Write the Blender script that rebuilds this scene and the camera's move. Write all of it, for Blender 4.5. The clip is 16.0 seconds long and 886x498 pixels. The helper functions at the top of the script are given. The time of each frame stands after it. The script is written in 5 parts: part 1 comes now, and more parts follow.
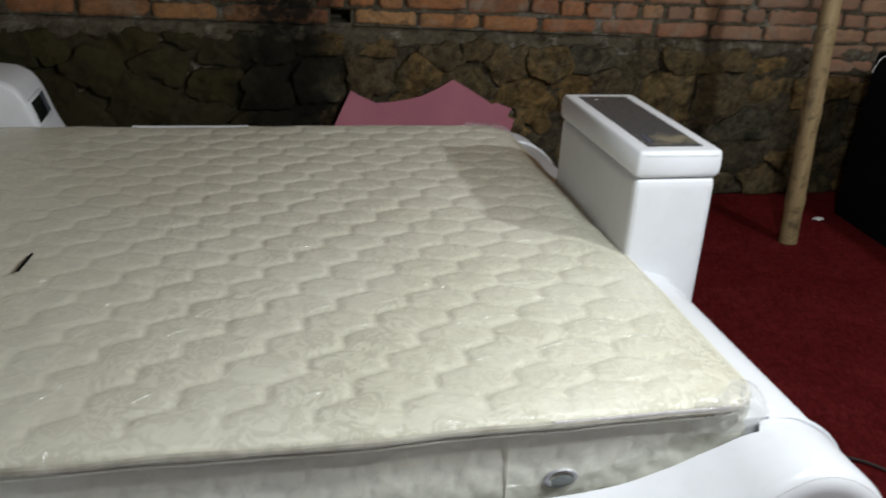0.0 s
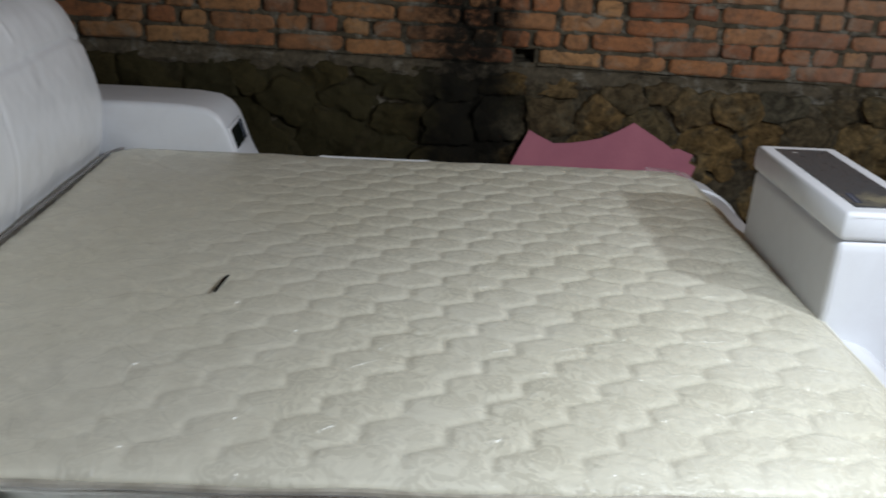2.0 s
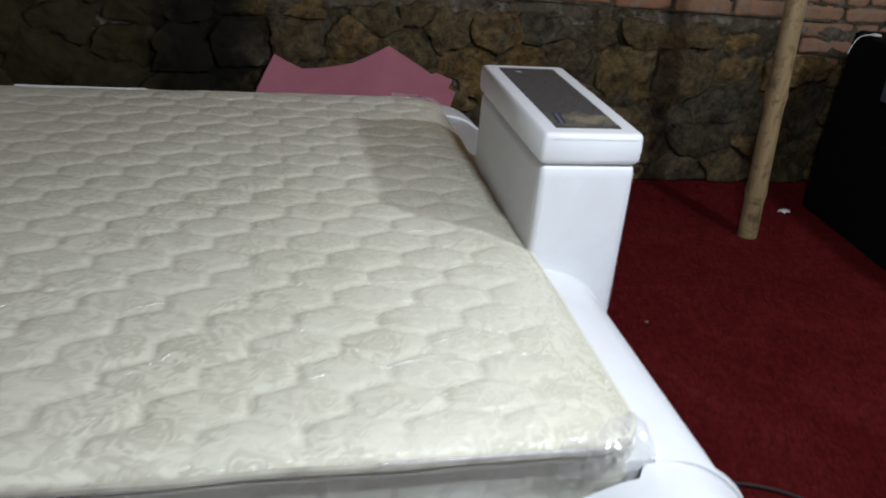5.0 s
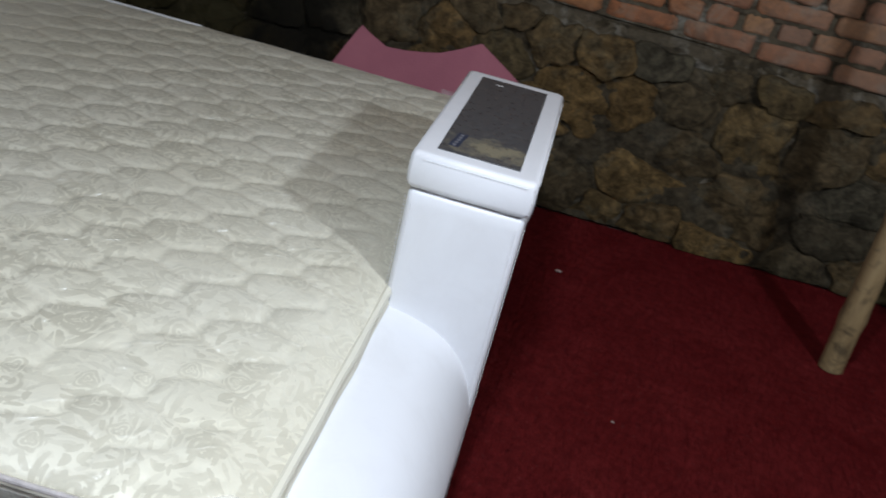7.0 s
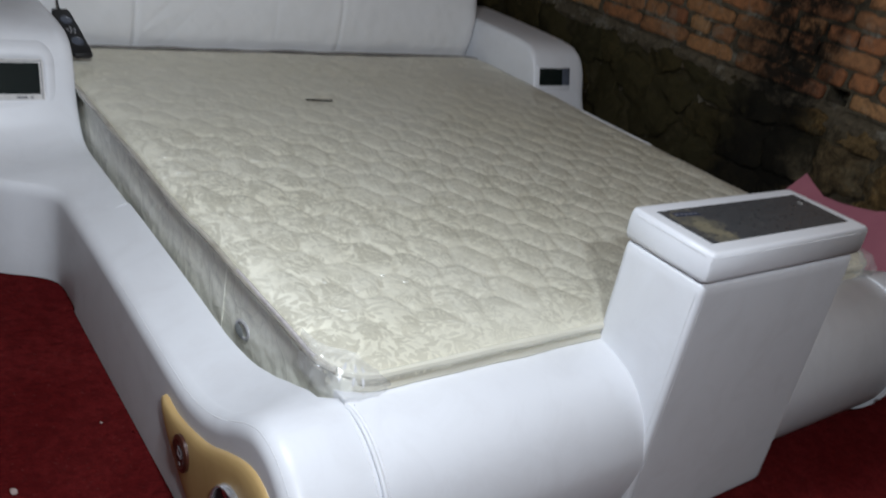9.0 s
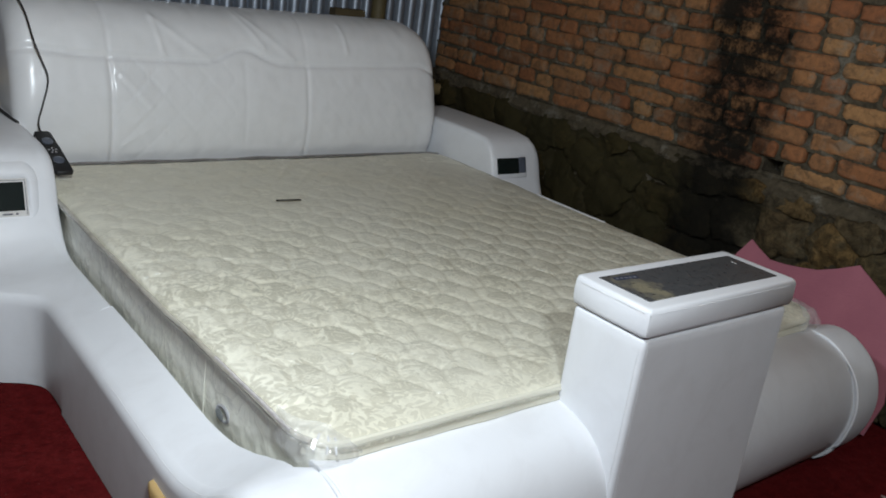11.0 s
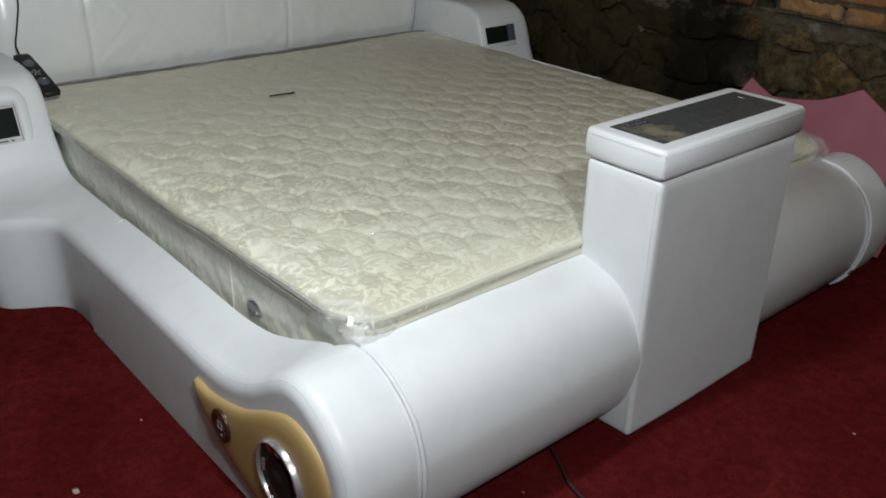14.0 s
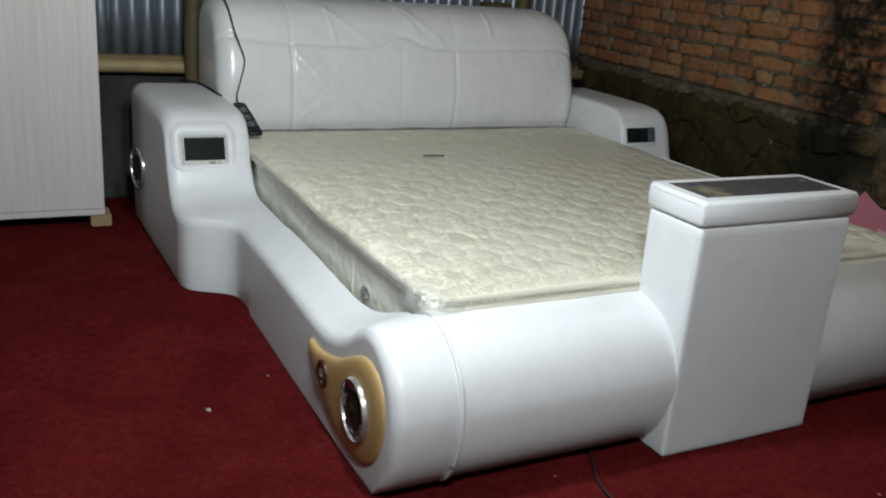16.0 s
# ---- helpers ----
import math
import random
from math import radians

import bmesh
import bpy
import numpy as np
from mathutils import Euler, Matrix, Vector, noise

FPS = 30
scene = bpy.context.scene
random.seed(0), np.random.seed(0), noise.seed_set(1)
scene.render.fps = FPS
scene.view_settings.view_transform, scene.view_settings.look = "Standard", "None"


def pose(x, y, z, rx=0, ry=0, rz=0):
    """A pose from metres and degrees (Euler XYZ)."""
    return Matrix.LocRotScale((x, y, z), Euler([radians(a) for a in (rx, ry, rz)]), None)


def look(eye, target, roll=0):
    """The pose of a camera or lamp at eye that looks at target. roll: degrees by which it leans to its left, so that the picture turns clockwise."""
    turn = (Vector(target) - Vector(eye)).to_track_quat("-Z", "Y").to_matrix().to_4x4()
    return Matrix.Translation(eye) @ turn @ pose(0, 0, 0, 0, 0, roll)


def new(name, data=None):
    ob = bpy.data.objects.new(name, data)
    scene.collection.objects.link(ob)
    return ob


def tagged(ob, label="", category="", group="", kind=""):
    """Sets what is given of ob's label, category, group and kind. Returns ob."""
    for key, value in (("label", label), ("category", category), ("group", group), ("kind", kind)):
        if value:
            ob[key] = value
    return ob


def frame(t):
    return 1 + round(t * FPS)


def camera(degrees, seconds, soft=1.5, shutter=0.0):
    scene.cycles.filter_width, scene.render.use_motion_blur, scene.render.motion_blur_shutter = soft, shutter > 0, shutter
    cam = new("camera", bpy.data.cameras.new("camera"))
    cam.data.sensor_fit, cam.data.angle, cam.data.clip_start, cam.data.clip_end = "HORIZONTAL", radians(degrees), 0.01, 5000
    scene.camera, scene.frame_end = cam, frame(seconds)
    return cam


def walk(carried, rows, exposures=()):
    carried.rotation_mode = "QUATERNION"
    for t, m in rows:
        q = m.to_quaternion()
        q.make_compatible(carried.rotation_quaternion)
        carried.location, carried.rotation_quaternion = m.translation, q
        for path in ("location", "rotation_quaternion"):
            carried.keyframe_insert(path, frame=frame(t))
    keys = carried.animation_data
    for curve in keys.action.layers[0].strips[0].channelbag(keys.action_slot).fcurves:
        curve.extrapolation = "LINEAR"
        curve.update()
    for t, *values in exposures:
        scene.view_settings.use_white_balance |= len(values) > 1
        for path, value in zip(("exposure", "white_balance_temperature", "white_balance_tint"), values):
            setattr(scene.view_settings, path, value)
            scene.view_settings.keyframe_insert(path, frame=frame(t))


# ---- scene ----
cam = camera(54.1, 16.0, 1.8, 0.4)
PATH = [
    (0, (0.469, 0.384, 1.29), (0.882, 2.169, 0.489), 3.3),
    (0.5, (0.482, 0.387, 1.303), (0.993, 2.173, 0.561), 4.0),
    (1, (0.482, 0.405, 1.3), (0.982, 2.198, 0.567), 4.1),
    (1.5, (0.44, 0.429, 1.311), (0.739, 2.262, 0.568), 3.5),
    (2, (0.405, 0.421, 1.301), (0.473, 2.274, 0.552), 3.1),
    (2.5, (0.378, 0.388, 1.323), (0.315, 2.246, 0.585), 2.1),
    (3, (0.45, 0.4, 1.288), (0.561, 2.24, 0.511), 1.9),
    (3.5, (0.518, 0.429, 1.286), (0.881, 2.227, 0.488), 2.0),
    (4, (0.599, 0.513, 1.243), (0.923, 2.251, 0.308), 1.7),
    (4.5, (0.708, 0.519, 1.264), (1.106, 2.28, 0.405), 3.0),
    (5, (0.783, 0.598, 1.232), (1.195, 2.356, 0.373), 5.3),
    (5.2, (0.849, 0.72, 1.242), (1.272, 2.469, 0.369), 7.3),
    (7.3, (1.638, 0.933, 1.238), (1.281, 2.664, 0.304), 13.1),
    (7.5, (1.694, 1.007, 1.229), (1.17, 2.705, 0.311), 12.6),
    (8, (1.925, 1.044, 1.21), (0.879, 2.393, 0.169), 14.5),
    (8.2, (2.043, 1.04, 1.253), (0.877, 2.297, 0.223), 13.0),
    (8.5, (2.132, 1.007, 1.249), (0.931, 2.26, 0.256), 13.4),
    (9, (2.373, 0.847, 1.301), (0.984, 2.014, 0.459), 11.9),
    (9.5, (2.459, 0.805, 1.32), (1.042, 2.047, 0.649), 11.6),
    (9.7, (2.483, 0.802, 1.323), (1.056, 2.048, 0.682), 11.2),
    (11.8, (2.533, 0.768, 1.334), (1.078, 1.993, 0.713), 5.9),
    (12, (2.535, 0.753, 1.348), (1.075, 1.978, 0.739), 4.8),
    (12.5, (2.5, 0.754, 1.336), (1.01, 1.951, 0.747), -3.0),
    (13, (2.502, 0.764, 1.327), (1.05, 1.988, 0.701), -6.4),
    (13.5, (2.516, 0.739, 1.299), (1.13, 1.942, 0.504), -1.7),
    (14, (2.514, 0.752, 1.286), (1.154, 1.934, 0.419), 1.4),
    (14.5, (2.602, 0.77, 1.261), (1.19, 1.922, 0.437), 6.1),
    (15, (2.977, 0.739, 1.195), (1.41, 1.683, 0.387), 7.3),
    (15.2, (3.073, 0.763, 1.191), (1.458, 1.679, 0.448), 6.4),
    (15.5, (3.107, 0.717, 1.22), (1.478, 1.64, 0.518), 5.9),
    (16, (3.078, 0.667, 1.219), (1.397, 1.55, 0.592), 4.7),
]
EXPOSURE = [(0.0, 0.16, 6720, 10), (2.5, 0.26, 6300, 12), (3.0, 0.27, 6350, 12), (4.0, 0.07, 6400, 12), (5.0, 0.11, 6300, 12), (7.5, 0.02, 6230, 14), (8.2, -0.42, 6260, 15), (9.0, -0.12, 6330, 13), (9.7, 0.02, 6400, 12), (12.0, 0.12, 6450, 8), (12.5, 0.12, 6470, 8), (14.0, -0.08, 6740, 7), (14.5, -0.06, 6760, 7), (15.5, 0.13, 6700, 6), (16.0, 0.2, 6650, 6)]
walk(cam, [(t, look(eye, target, roll)) for t, eye, target, roll in PATH], EXPOSURE)

# ---- light ----
world = bpy.data.worlds.new("night")
scene.world = world
world.use_nodes = True
world.node_tree.nodes["Background"].inputs[0].default_value = (0.55, 0.62, 0.75, 1)
world.node_tree.nodes["Background"].inputs[1].default_value = 0.01


def bulb(name, at, watts, colour, radius):
    data = bpy.data.lights.new(name, "POINT")
    data.energy, data.color, data.shadow_soft_size = watts, colour, radius
    ob = new(name, data)
    ob.location = at
    return ob


bulb("ceiling_bulb", (1.40, 1.26, 1.62), 54, (0.84, 0.93, 1.0), 0.06)
bulb("ceiling_bulb", (3.06, 0.84, 2.20), 130, (0.84, 0.93, 1.0), 0.08)


# ---- materials ----
def shader(name):
    m = bpy.data.materials.new(name)
    m.use_nodes = True
    nt = m.node_tree
    return m, nt, nt.nodes["Principled BSDF"]


def node(nt, kind, **values):
    n = nt.nodes.new(kind)
    for key, value in values.items():
        if key in n.inputs:
            n.inputs[key].default_value = value
        else:
            raise KeyError(key)
    return n


def link(nt, a, b):
    nt.links.new(a, b)


def place(nt):
    return nt.nodes.new("ShaderNodeNewGeometry").outputs["Position"]


def noise_tex(nt, vec, scale, detail=4.0, rough=0.55, distort=0.0):
    n = node(nt, "ShaderNodeTexNoise", Scale=scale, Detail=detail, Roughness=rough, Distortion=distort)
    link(nt, vec, n.inputs["Vector"])
    return n.outputs[0]


def ramp(nt, fac, stops):
    r = nt.nodes.new("ShaderNodeValToRGB")
    els = r.color_ramp.elements
    while len(els) < len(stops):
        els.new(0.5)
    for e, (p, c) in zip(els, stops):
        e.position = p
        e.color = (c, c, c, 1) if isinstance(c, (int, float)) else (*c, 1)
    link(nt, fac, r.inputs[0])
    return r.outputs[0]


def mix(nt, fac, a, b, how="MIX"):
    n = nt.nodes.new("ShaderNodeMixRGB")
    n.blend_type = how
    for slot, v in ((0, fac), (1, a), (2, b)):
        if isinstance(v, (int, float)):
            n.inputs[slot].default_value = v if slot == 0 else (v, v, v, 1)
        elif isinstance(v, tuple):
            n.inputs[slot].default_value = (*v, 1)
        else:
            link(nt, v, n.inputs[slot])
    return n.outputs[0]


def calc(nt, how, a, b=0.0, clamp=False):
    n = nt.nodes.new("ShaderNodeMath")
    n.operation, n.use_clamp = how, clamp
    for slot, v in ((0, a), (1, b)):
        if isinstance(v, (int, float)):
            n.inputs[slot].default_value = v
        else:
            link(nt, v, n.inputs[slot])
    return n.outputs[0]


def bumped(nt, bsdf, height, strength, distance, before=None, slot="Normal"):
    b = node(nt, "ShaderNodeBump", Strength=strength, Distance=distance)
    link(nt, height, b.inputs["Height"])
    if before:
        link(nt, before, b.inputs["Normal"])
    link(nt, b.outputs[0], bsdf.inputs[slot])
    return b.outputs[0]


def simple(name, c1, c2, scale, rough, bump=0.1, bump_scale=200.0, metal=0.0, coat=0.0, rough2=None, dist=0.002):
    m, nt, b = shader(name)
    p = place(nt)
    big = noise_tex(nt, p, scale, 5, 0.6)
    fine = noise_tex(nt, p, bump_scale, 3, 0.6)
    link(nt, mix(nt, ramp(nt, big, [(0.3, 0.0), (0.7, 1.0)]), c1, c2), b.inputs["Base Color"])
    link(nt, ramp(nt, big, [(0.3, rough), (0.7, rough2 or rough * 1.15)]), b.inputs["Roughness"])
    b.inputs["Metallic"].default_value = metal
    b.inputs["Coat Weight"].default_value = coat
    b.inputs["Coat Roughness"].default_value = 0.15
    bumped(nt, b, fine, bump, dist)
    return m


def leather_material(name, c1, c2, rough=0.42, coat=0.10):
    m, nt, b = shader(name)
    p = place(nt)
    big = noise_tex(nt, p, 2.2, 4, 0.6)
    smudge = noise_tex(nt, p, 9.0, 6, 0.65, 0.6)
    cells = node(nt, "ShaderNodeTexVoronoi", Scale=420.0)
    link(nt, p, cells.inputs["Vector"])
    soft = noise_tex(nt, p, 9.0, 2, 0.5, 0.2)
    link(nt, mix(nt, ramp(nt, smudge, [(0.45, 0.0), (0.75, 0.6)]), c1, c2), b.inputs["Base Color"])
    link(nt, mix(nt, 0.5, ramp(nt, big, [(0.3, rough * 0.85), (0.7, rough * 1.15)]), ramp(nt, smudge, [(0.3, rough * 0.85), (0.7, rough * 1.25)])), b.inputs["Roughness"])
    b.inputs["Coat Weight"].default_value = coat
    b.inputs["Coat Roughness"].default_value = 0.22
    first = bumped(nt, b, cells.outputs["Distance"], 0.12, 0.0006)
    bumped(nt, b, soft, 0.10, 0.004, first)
    return m


WHITE = leather_material("white_leather", (0.78, 0.79, 0.82), (0.70, 0.70, 0.72))
GOLD = leather_material("gold_leather", (0.53, 0.36, 0.155), (0.44, 0.285, 0.115), 0.36, 0.15)
THREAD = simple("white_thread", (0.80, 0.80, 0.81), (0.70, 0.70, 0.71), 30.0, 0.6)
HEAD = leather_material("wrapped_white_leather", (0.80, 0.80, 0.81), (0.73, 0.73, 0.73), 0.36, 0.45)


def quilt_material(name, cream, print_colour, strength, gloss, top=True):
    m, nt, b = shader(name)
    p = place(nt)
    warp = node(nt, "ShaderNodeTexNoise", Scale=7.0, Detail=2.0)
    link(nt, p, warp.inputs["Vector"])
    off = nt.nodes.new("ShaderNodeVectorMath")
    off.operation = "MULTIPLY_ADD"
    link(nt, warp.outputs["Color"], off.inputs[0])
    off.inputs[1].default_value = (0.09, 0.09, 0.09)
    link(nt, p, off.inputs[2])
    def leaves(scale, shift, long, wide):
        """One curved leaf stroke in each cell, turned at random."""
        flat = nt.nodes.new("ShaderNodeMapping")
        flat.inputs["Scale"].default_value = (1.0, 1.0, 0.0) if top else (1.0, 0.0, 1.0)
        flat.inputs["Location"].default_value = (shift, shift * 1.7, shift * 0.6)
        link(nt, off.outputs[0], flat.inputs["Vector"])
        v = node(nt, "ShaderNodeTexVoronoi", Scale=scale, Randomness=0.9)
        link(nt, flat.outputs[0], v.inputs["Vector"])
        sub = nt.nodes.new("ShaderNodeVectorMath")
        sub.operation = "SUBTRACT"
        link(nt, flat.outputs[0], sub.inputs[0])
        link(nt, v.outputs["Position"], sub.inputs[1])
        at = nt.nodes.new("ShaderNodeSeparateXYZ")
        link(nt, sub.outputs[0], at.inputs[0])
        own = nt.nodes.new("ShaderNodeSeparateXYZ")
        link(nt, v.outputs["Color"], own.inputs[0])
        ang = calc(nt, "MULTIPLY", own.outputs[0], 6.2832)
        c, sn = calc(nt, "COSINE", ang), calc(nt, "SINE", ang)
        ax, ay = at.outputs[0], at.outputs[1 if top else 2]
        u = calc(nt, "ADD", calc(nt, "MULTIPLY", ax, c), calc(nt, "MULTIPLY", ay, sn))
        w = calc(nt, "SUBTRACT", calc(nt, "MULTIPLY", ay, c), calc(nt, "MULTIPLY", ax, sn))
        w = calc(nt, "ADD", w, calc(nt, "MULTIPLY", calc(nt, "MULTIPLY", u, u), 16.0))
        d = calc(nt, "ADD", calc(nt, "POWER", calc(nt, "DIVIDE", u, long), 2.0), calc(nt, "POWER", calc(nt, "DIVIDE", w, wide), 2.0))
        d = calc(nt, "ADD", d, calc(nt, "MULTIPLY", calc(nt, "SUBTRACT", noise_tex(nt, p, 130.0, 2), 0.5), 1.2))
        tone = ramp(nt, own.outputs[1], [(0.1, 0.35), (0.7, 1.0)])
        return calc(nt, "MULTIPLY", ramp(nt, calc(nt, "MULTIPLY", d, 0.5), [(0.40, 1.0), (0.56, 0.0)]), tone)

    def roses(scale, shift, size):
        """A round bloom in each cell: curled petals parted by pale lines."""
        flat = nt.nodes.new("ShaderNodeMapping")
        flat.inputs["Scale"].default_value = (1.0, 1.0, 0.0) if top else (1.0, 0.0, 1.0)
        flat.inputs["Location"].default_value = (shift, shift * 1.3, shift * 0.7)
        link(nt, p, flat.inputs["Vector"])
        v = node(nt, "ShaderNodeTexVoronoi", Scale=scale, Randomness=0.75)
        link(nt, flat.outputs[0], v.inputs["Vector"])
        sub = nt.nodes.new("ShaderNodeVectorMath")
        sub.operation = "SUBTRACT"
        link(nt, flat.outputs[0], sub.inputs[0])
        link(nt, v.outputs["Position"], sub.inputs[1])
        at = nt.nodes.new("ShaderNodeSeparateXYZ")
        link(nt, sub.outputs[0], at.inputs[0])
        own = nt.nodes.new("ShaderNodeSeparateXYZ")
        link(nt, v.outputs["Color"], own.inputs[0])
        ax, ay = at.outputs[0], at.outputs[1 if top else 2]
        r = calc(nt, "SQRT", calc(nt, "ADD", calc(nt, "MULTIPLY", ax, ax), calc(nt, "MULTIPLY", ay, ay)))
        th = calc(nt, "ADD", calc(nt, "ARCTAN2", ay, ax), calc(nt, "MULTIPLY", own.outputs[0], 6.2832))
        wob = calc(nt, "MULTIPLY", calc(nt, "SUBTRACT", noise_tex(nt, p, 42.0, 2), 0.5), 0.9)
        rim = calc(nt, "ADD", calc(nt, "DIVIDE", r, size), calc(nt, "ADD", calc(nt, "MULTIPLY", calc(nt, "SINE", calc(nt, "MULTIPLY", th, 5.0)), 0.13), calc(nt, "MULTIPLY", wob, 0.35)))
        body = ramp(nt, calc(nt, "MULTIPLY", rim, 0.5), [(0.44, 1.0), (0.53, 0.0)])
        coil = calc(nt, "ADD", calc(nt, "MULTIPLY", calc(nt, "DIVIDE", r, size), 2.6), calc(nt, "ADD", calc(nt, "MULTIPLY", calc(nt, "SINE", calc(nt, "ADD", calc(nt, "MULTIPLY", th, 3.0), calc(nt, "MULTIPLY", r, 90.0))), 0.32), wob))
        gap = calc(nt, "ABSOLUTE", calc(nt, "SUBTRACT", calc(nt, "FRACT", coil), 0.5))
        return calc(nt, "MULTIPLY", body, ramp(nt, gap, [(0.10, 0.12), (0.24, 1.0)]))

    strokes = ramp(nt, noise_tex(nt, p, 7.5, 2, 0.5, 0.6), [(0.36, 0.35), (0.52, 1.0)])
    both = calc(nt, "MAXIMUM", leaves(33.0, 0.0, 0.0155, 0.0056), leaves(44.0, 3.3, 0.0110, 0.0038))
    both = calc(nt, "MAXIMUM", both, leaves(19.0, 7.1, 0.024, 0.0062))
    motif = calc(nt, "MAXIMUM", roses(6.6, 1.1, 0.037), calc(nt, "MULTIPLY", both, strokes))
    motif = calc(nt, "MAXIMUM", motif, calc(nt, "MULTIPLY", roses(9.5, 4.7, 0.019), 0.9))
    split = nt.nodes.new("ShaderNodeSeparateXYZ")
    link(nt, p, split.inputs[0])
    milky = ramp(nt, calc(nt, "ADD", split.outputs[0], calc(nt, "MULTIPLY", noise_tex(nt, p, 4.0, 3), 0.5)), [(0.2, 0.30), (0.95, 1.0)])
    motif = calc(nt, "MULTIPLY", motif, milky)
    patchy = ramp(nt, noise_tex(nt, p, 3.4, 3, 0.6), [(0.28, 0.55), (0.62, 1.0)])
    amount = calc(nt, "MULTIPLY", calc(nt, "MULTIPLY", motif, patchy), strength)
    weave = noise_tex(nt, p, 900.0, 2, 0.5)
    yellow = ramp(nt, noise_tex(nt, p, 1.7, 4, 0.6), [(0.35, 0.0), (0.7, 0.5)])
    base = mix(nt, yellow, cream, (cream[0] * 0.95, cream[1] * 0.93, cream[2] * 0.84))
    link(nt, mix(nt, amount, base, print_colour), b.inputs["Base Color"])
    b.inputs["Roughness"].default_value = 0.62
    if top:
        # damask: the ground's threads run one way, the flowers' threads across it
        b.inputs["Roughness"].default_value = 0.79
        b.inputs["Metallic"].default_value = 0.13
        b.inputs["Anisotropic"].default_value = 0.75
        tang = nt.nodes.new("ShaderNodeTangent")
        tang.direction_type = "UV_MAP"
        tang.uv_map = "weave"
        link(nt, tang.outputs[0], b.inputs["Tangent"])
        link(nt, calc(nt, "MULTIPLY", calc(nt, "GREATER_THAN", motif, 0.3), 0.25), b.inputs["Anisotropic Rotation"])
    b.inputs["Coat Weight"].default_value = gloss
    link(nt, ramp(nt, noise_tex(nt, p, 6.0, 4, 0.6), [(0.3, 0.12), (0.7, 0.34)]), b.inputs["Coat Roughness"])
    lines = nt.nodes.new("ShaderNodeTexVoronoi")
    lines.feature = "DISTANCE_TO_EDGE"
    lines.inputs["Scale"].default_value = 9.0
    link(nt, off.outputs[0], lines.inputs["Vector"])
    crease = calc(nt, "ADD", noise_tex(nt, p, 26.0, 4, 0.6, 1.2), ramp(nt, lines.outputs["Distance"], [(0.0, 0.7), (0.035, 0.0)]))
    bumped(nt, b, crease, 0.8, 0.009, slot="Coat Normal")
    first = bumped(nt, b, weave, 0.15, 0.0006)
    bumped(nt, b, noise_tex(nt, p, 60.0, 3, 0.6), 0.25, 0.003, first)
    return m


QUILT = quilt_material("floral_quilt", (0.82, 0.795, 0.675), (0.55, 0.52, 0.412), 0.80, 0.55)
BORDER = quilt_material("wrapped_border_fabric", (0.87, 0.865, 0.78), (0.62, 0.62, 0.52), 0.20, 0.8, False)
CREAM = simple("cream_tape", (0.75, 0.73, 0.62), (0.70, 0.67, 0.55), 8.0, 0.5, 0.2, 300.0)
HEAD_LINE = simple("dark_head_line", (0.27, 0.255, 0.245), (0.16, 0.15, 0.145), 18.0, 0.3, 0.5, 60.0, coat=0.6, dist=0.004)
PIPING = simple("film_covered_piping", (0.60, 0.57, 0.49), (0.34, 0.31, 0.25), 18.0, 0.22, 0.5, 60.0, coat=0.8, rough2=0.4, dist=0.004)


def film_material():
    m, nt, b = shader("clear_film")
    p = place(nt)
    b.inputs["Base Color"].default_value = (0.85, 0.85, 0.84, 1)
    b.inputs["Alpha"].default_value = 0.27
    b.inputs["Specular IOR Level"].default_value = 1.0
    b.inputs["IOR"].default_value = 1.7
    link(nt, ramp(nt, noise_tex(nt, p, 40.0), [(0.3, 0.05), (0.7, 0.16)]), b.inputs["Roughness"])
    bumped(nt, b, noise_tex(nt, p, 48.0, 2), 0.9, 0.008)
    b.inputs["Coat Weight"].default_value = 1.0
    b.inputs["Coat Roughness"].default_value = 0.1
    return m


FILM = film_material()
FILM_STRIP = simple("ribbed_film", (0.62, 0.58, 0.57), (0.44, 0.41, 0.41), 60.0, 0.18, 0.6, 140.0, coat=0.9, dist=0.003)
# white that stands in for highlights on film edges and creases
FILM_GLINT = simple("white_film_glint", (0.80, 0.80, 0.82), (0.70, 0.70, 0.72), 20.0, 0.15, 0.3, 80.0, coat=1.0)


def carpet_material():
    m, nt, b = shader("red_carpet")
    p = place(nt)
    pile = noise_tex(nt, p, 420.0, 3, 0.7)
    tread = noise_tex(nt, p, 3.0, 6, 0.65, 0.8)
    dust = ramp(nt, noise_tex(nt, p, 110.0, 2, 0.5), [(0.66, 0.0), (0.76, 1.0)])
    col = mix(nt, ramp(nt, tread, [(0.35, 0.0), (0.7, 1.0)]), (0.088, 0.0074, 0.0080), (0.134, 0.0148, 0.0152))
    tuft = noise_tex(nt, p, 150.0, 4, 0.75)
    pile = mix(nt, 0.5, pile, tuft)
    col = mix(nt, ramp(nt, pile, [(0.36, 0.0), (0.62, 1.0)]), mix(nt, 0.45, col, (0.026, 0.0015, 0.002)), col)
    col = mix(nt, calc(nt, "MULTIPLY", dust, 0.16), col, (0.20, 0.10, 0.09))
    scuff = noise_tex(nt, p, 34.0, 5, 0.7, 0.4)
    col = mix(nt, ramp(nt, scuff, [(0.40, 0.42), (0.58, 0.0)]), col, (0.034, 0.0032, 0.0036))
    link(nt, col, b.inputs["Base Color"])
    b.inputs["Roughness"].default_value = 0.95
    b.inputs["Diffuse Roughness"].default_value = 1.0
    b.inputs["Specular IOR Level"].default_value = 0.03
    first = bumped(nt, b, pile, 0.7, 0.004)
    bumped(nt, b, tread, 0.35, 0.02, first)
    return m


CARPET = carpet_material()


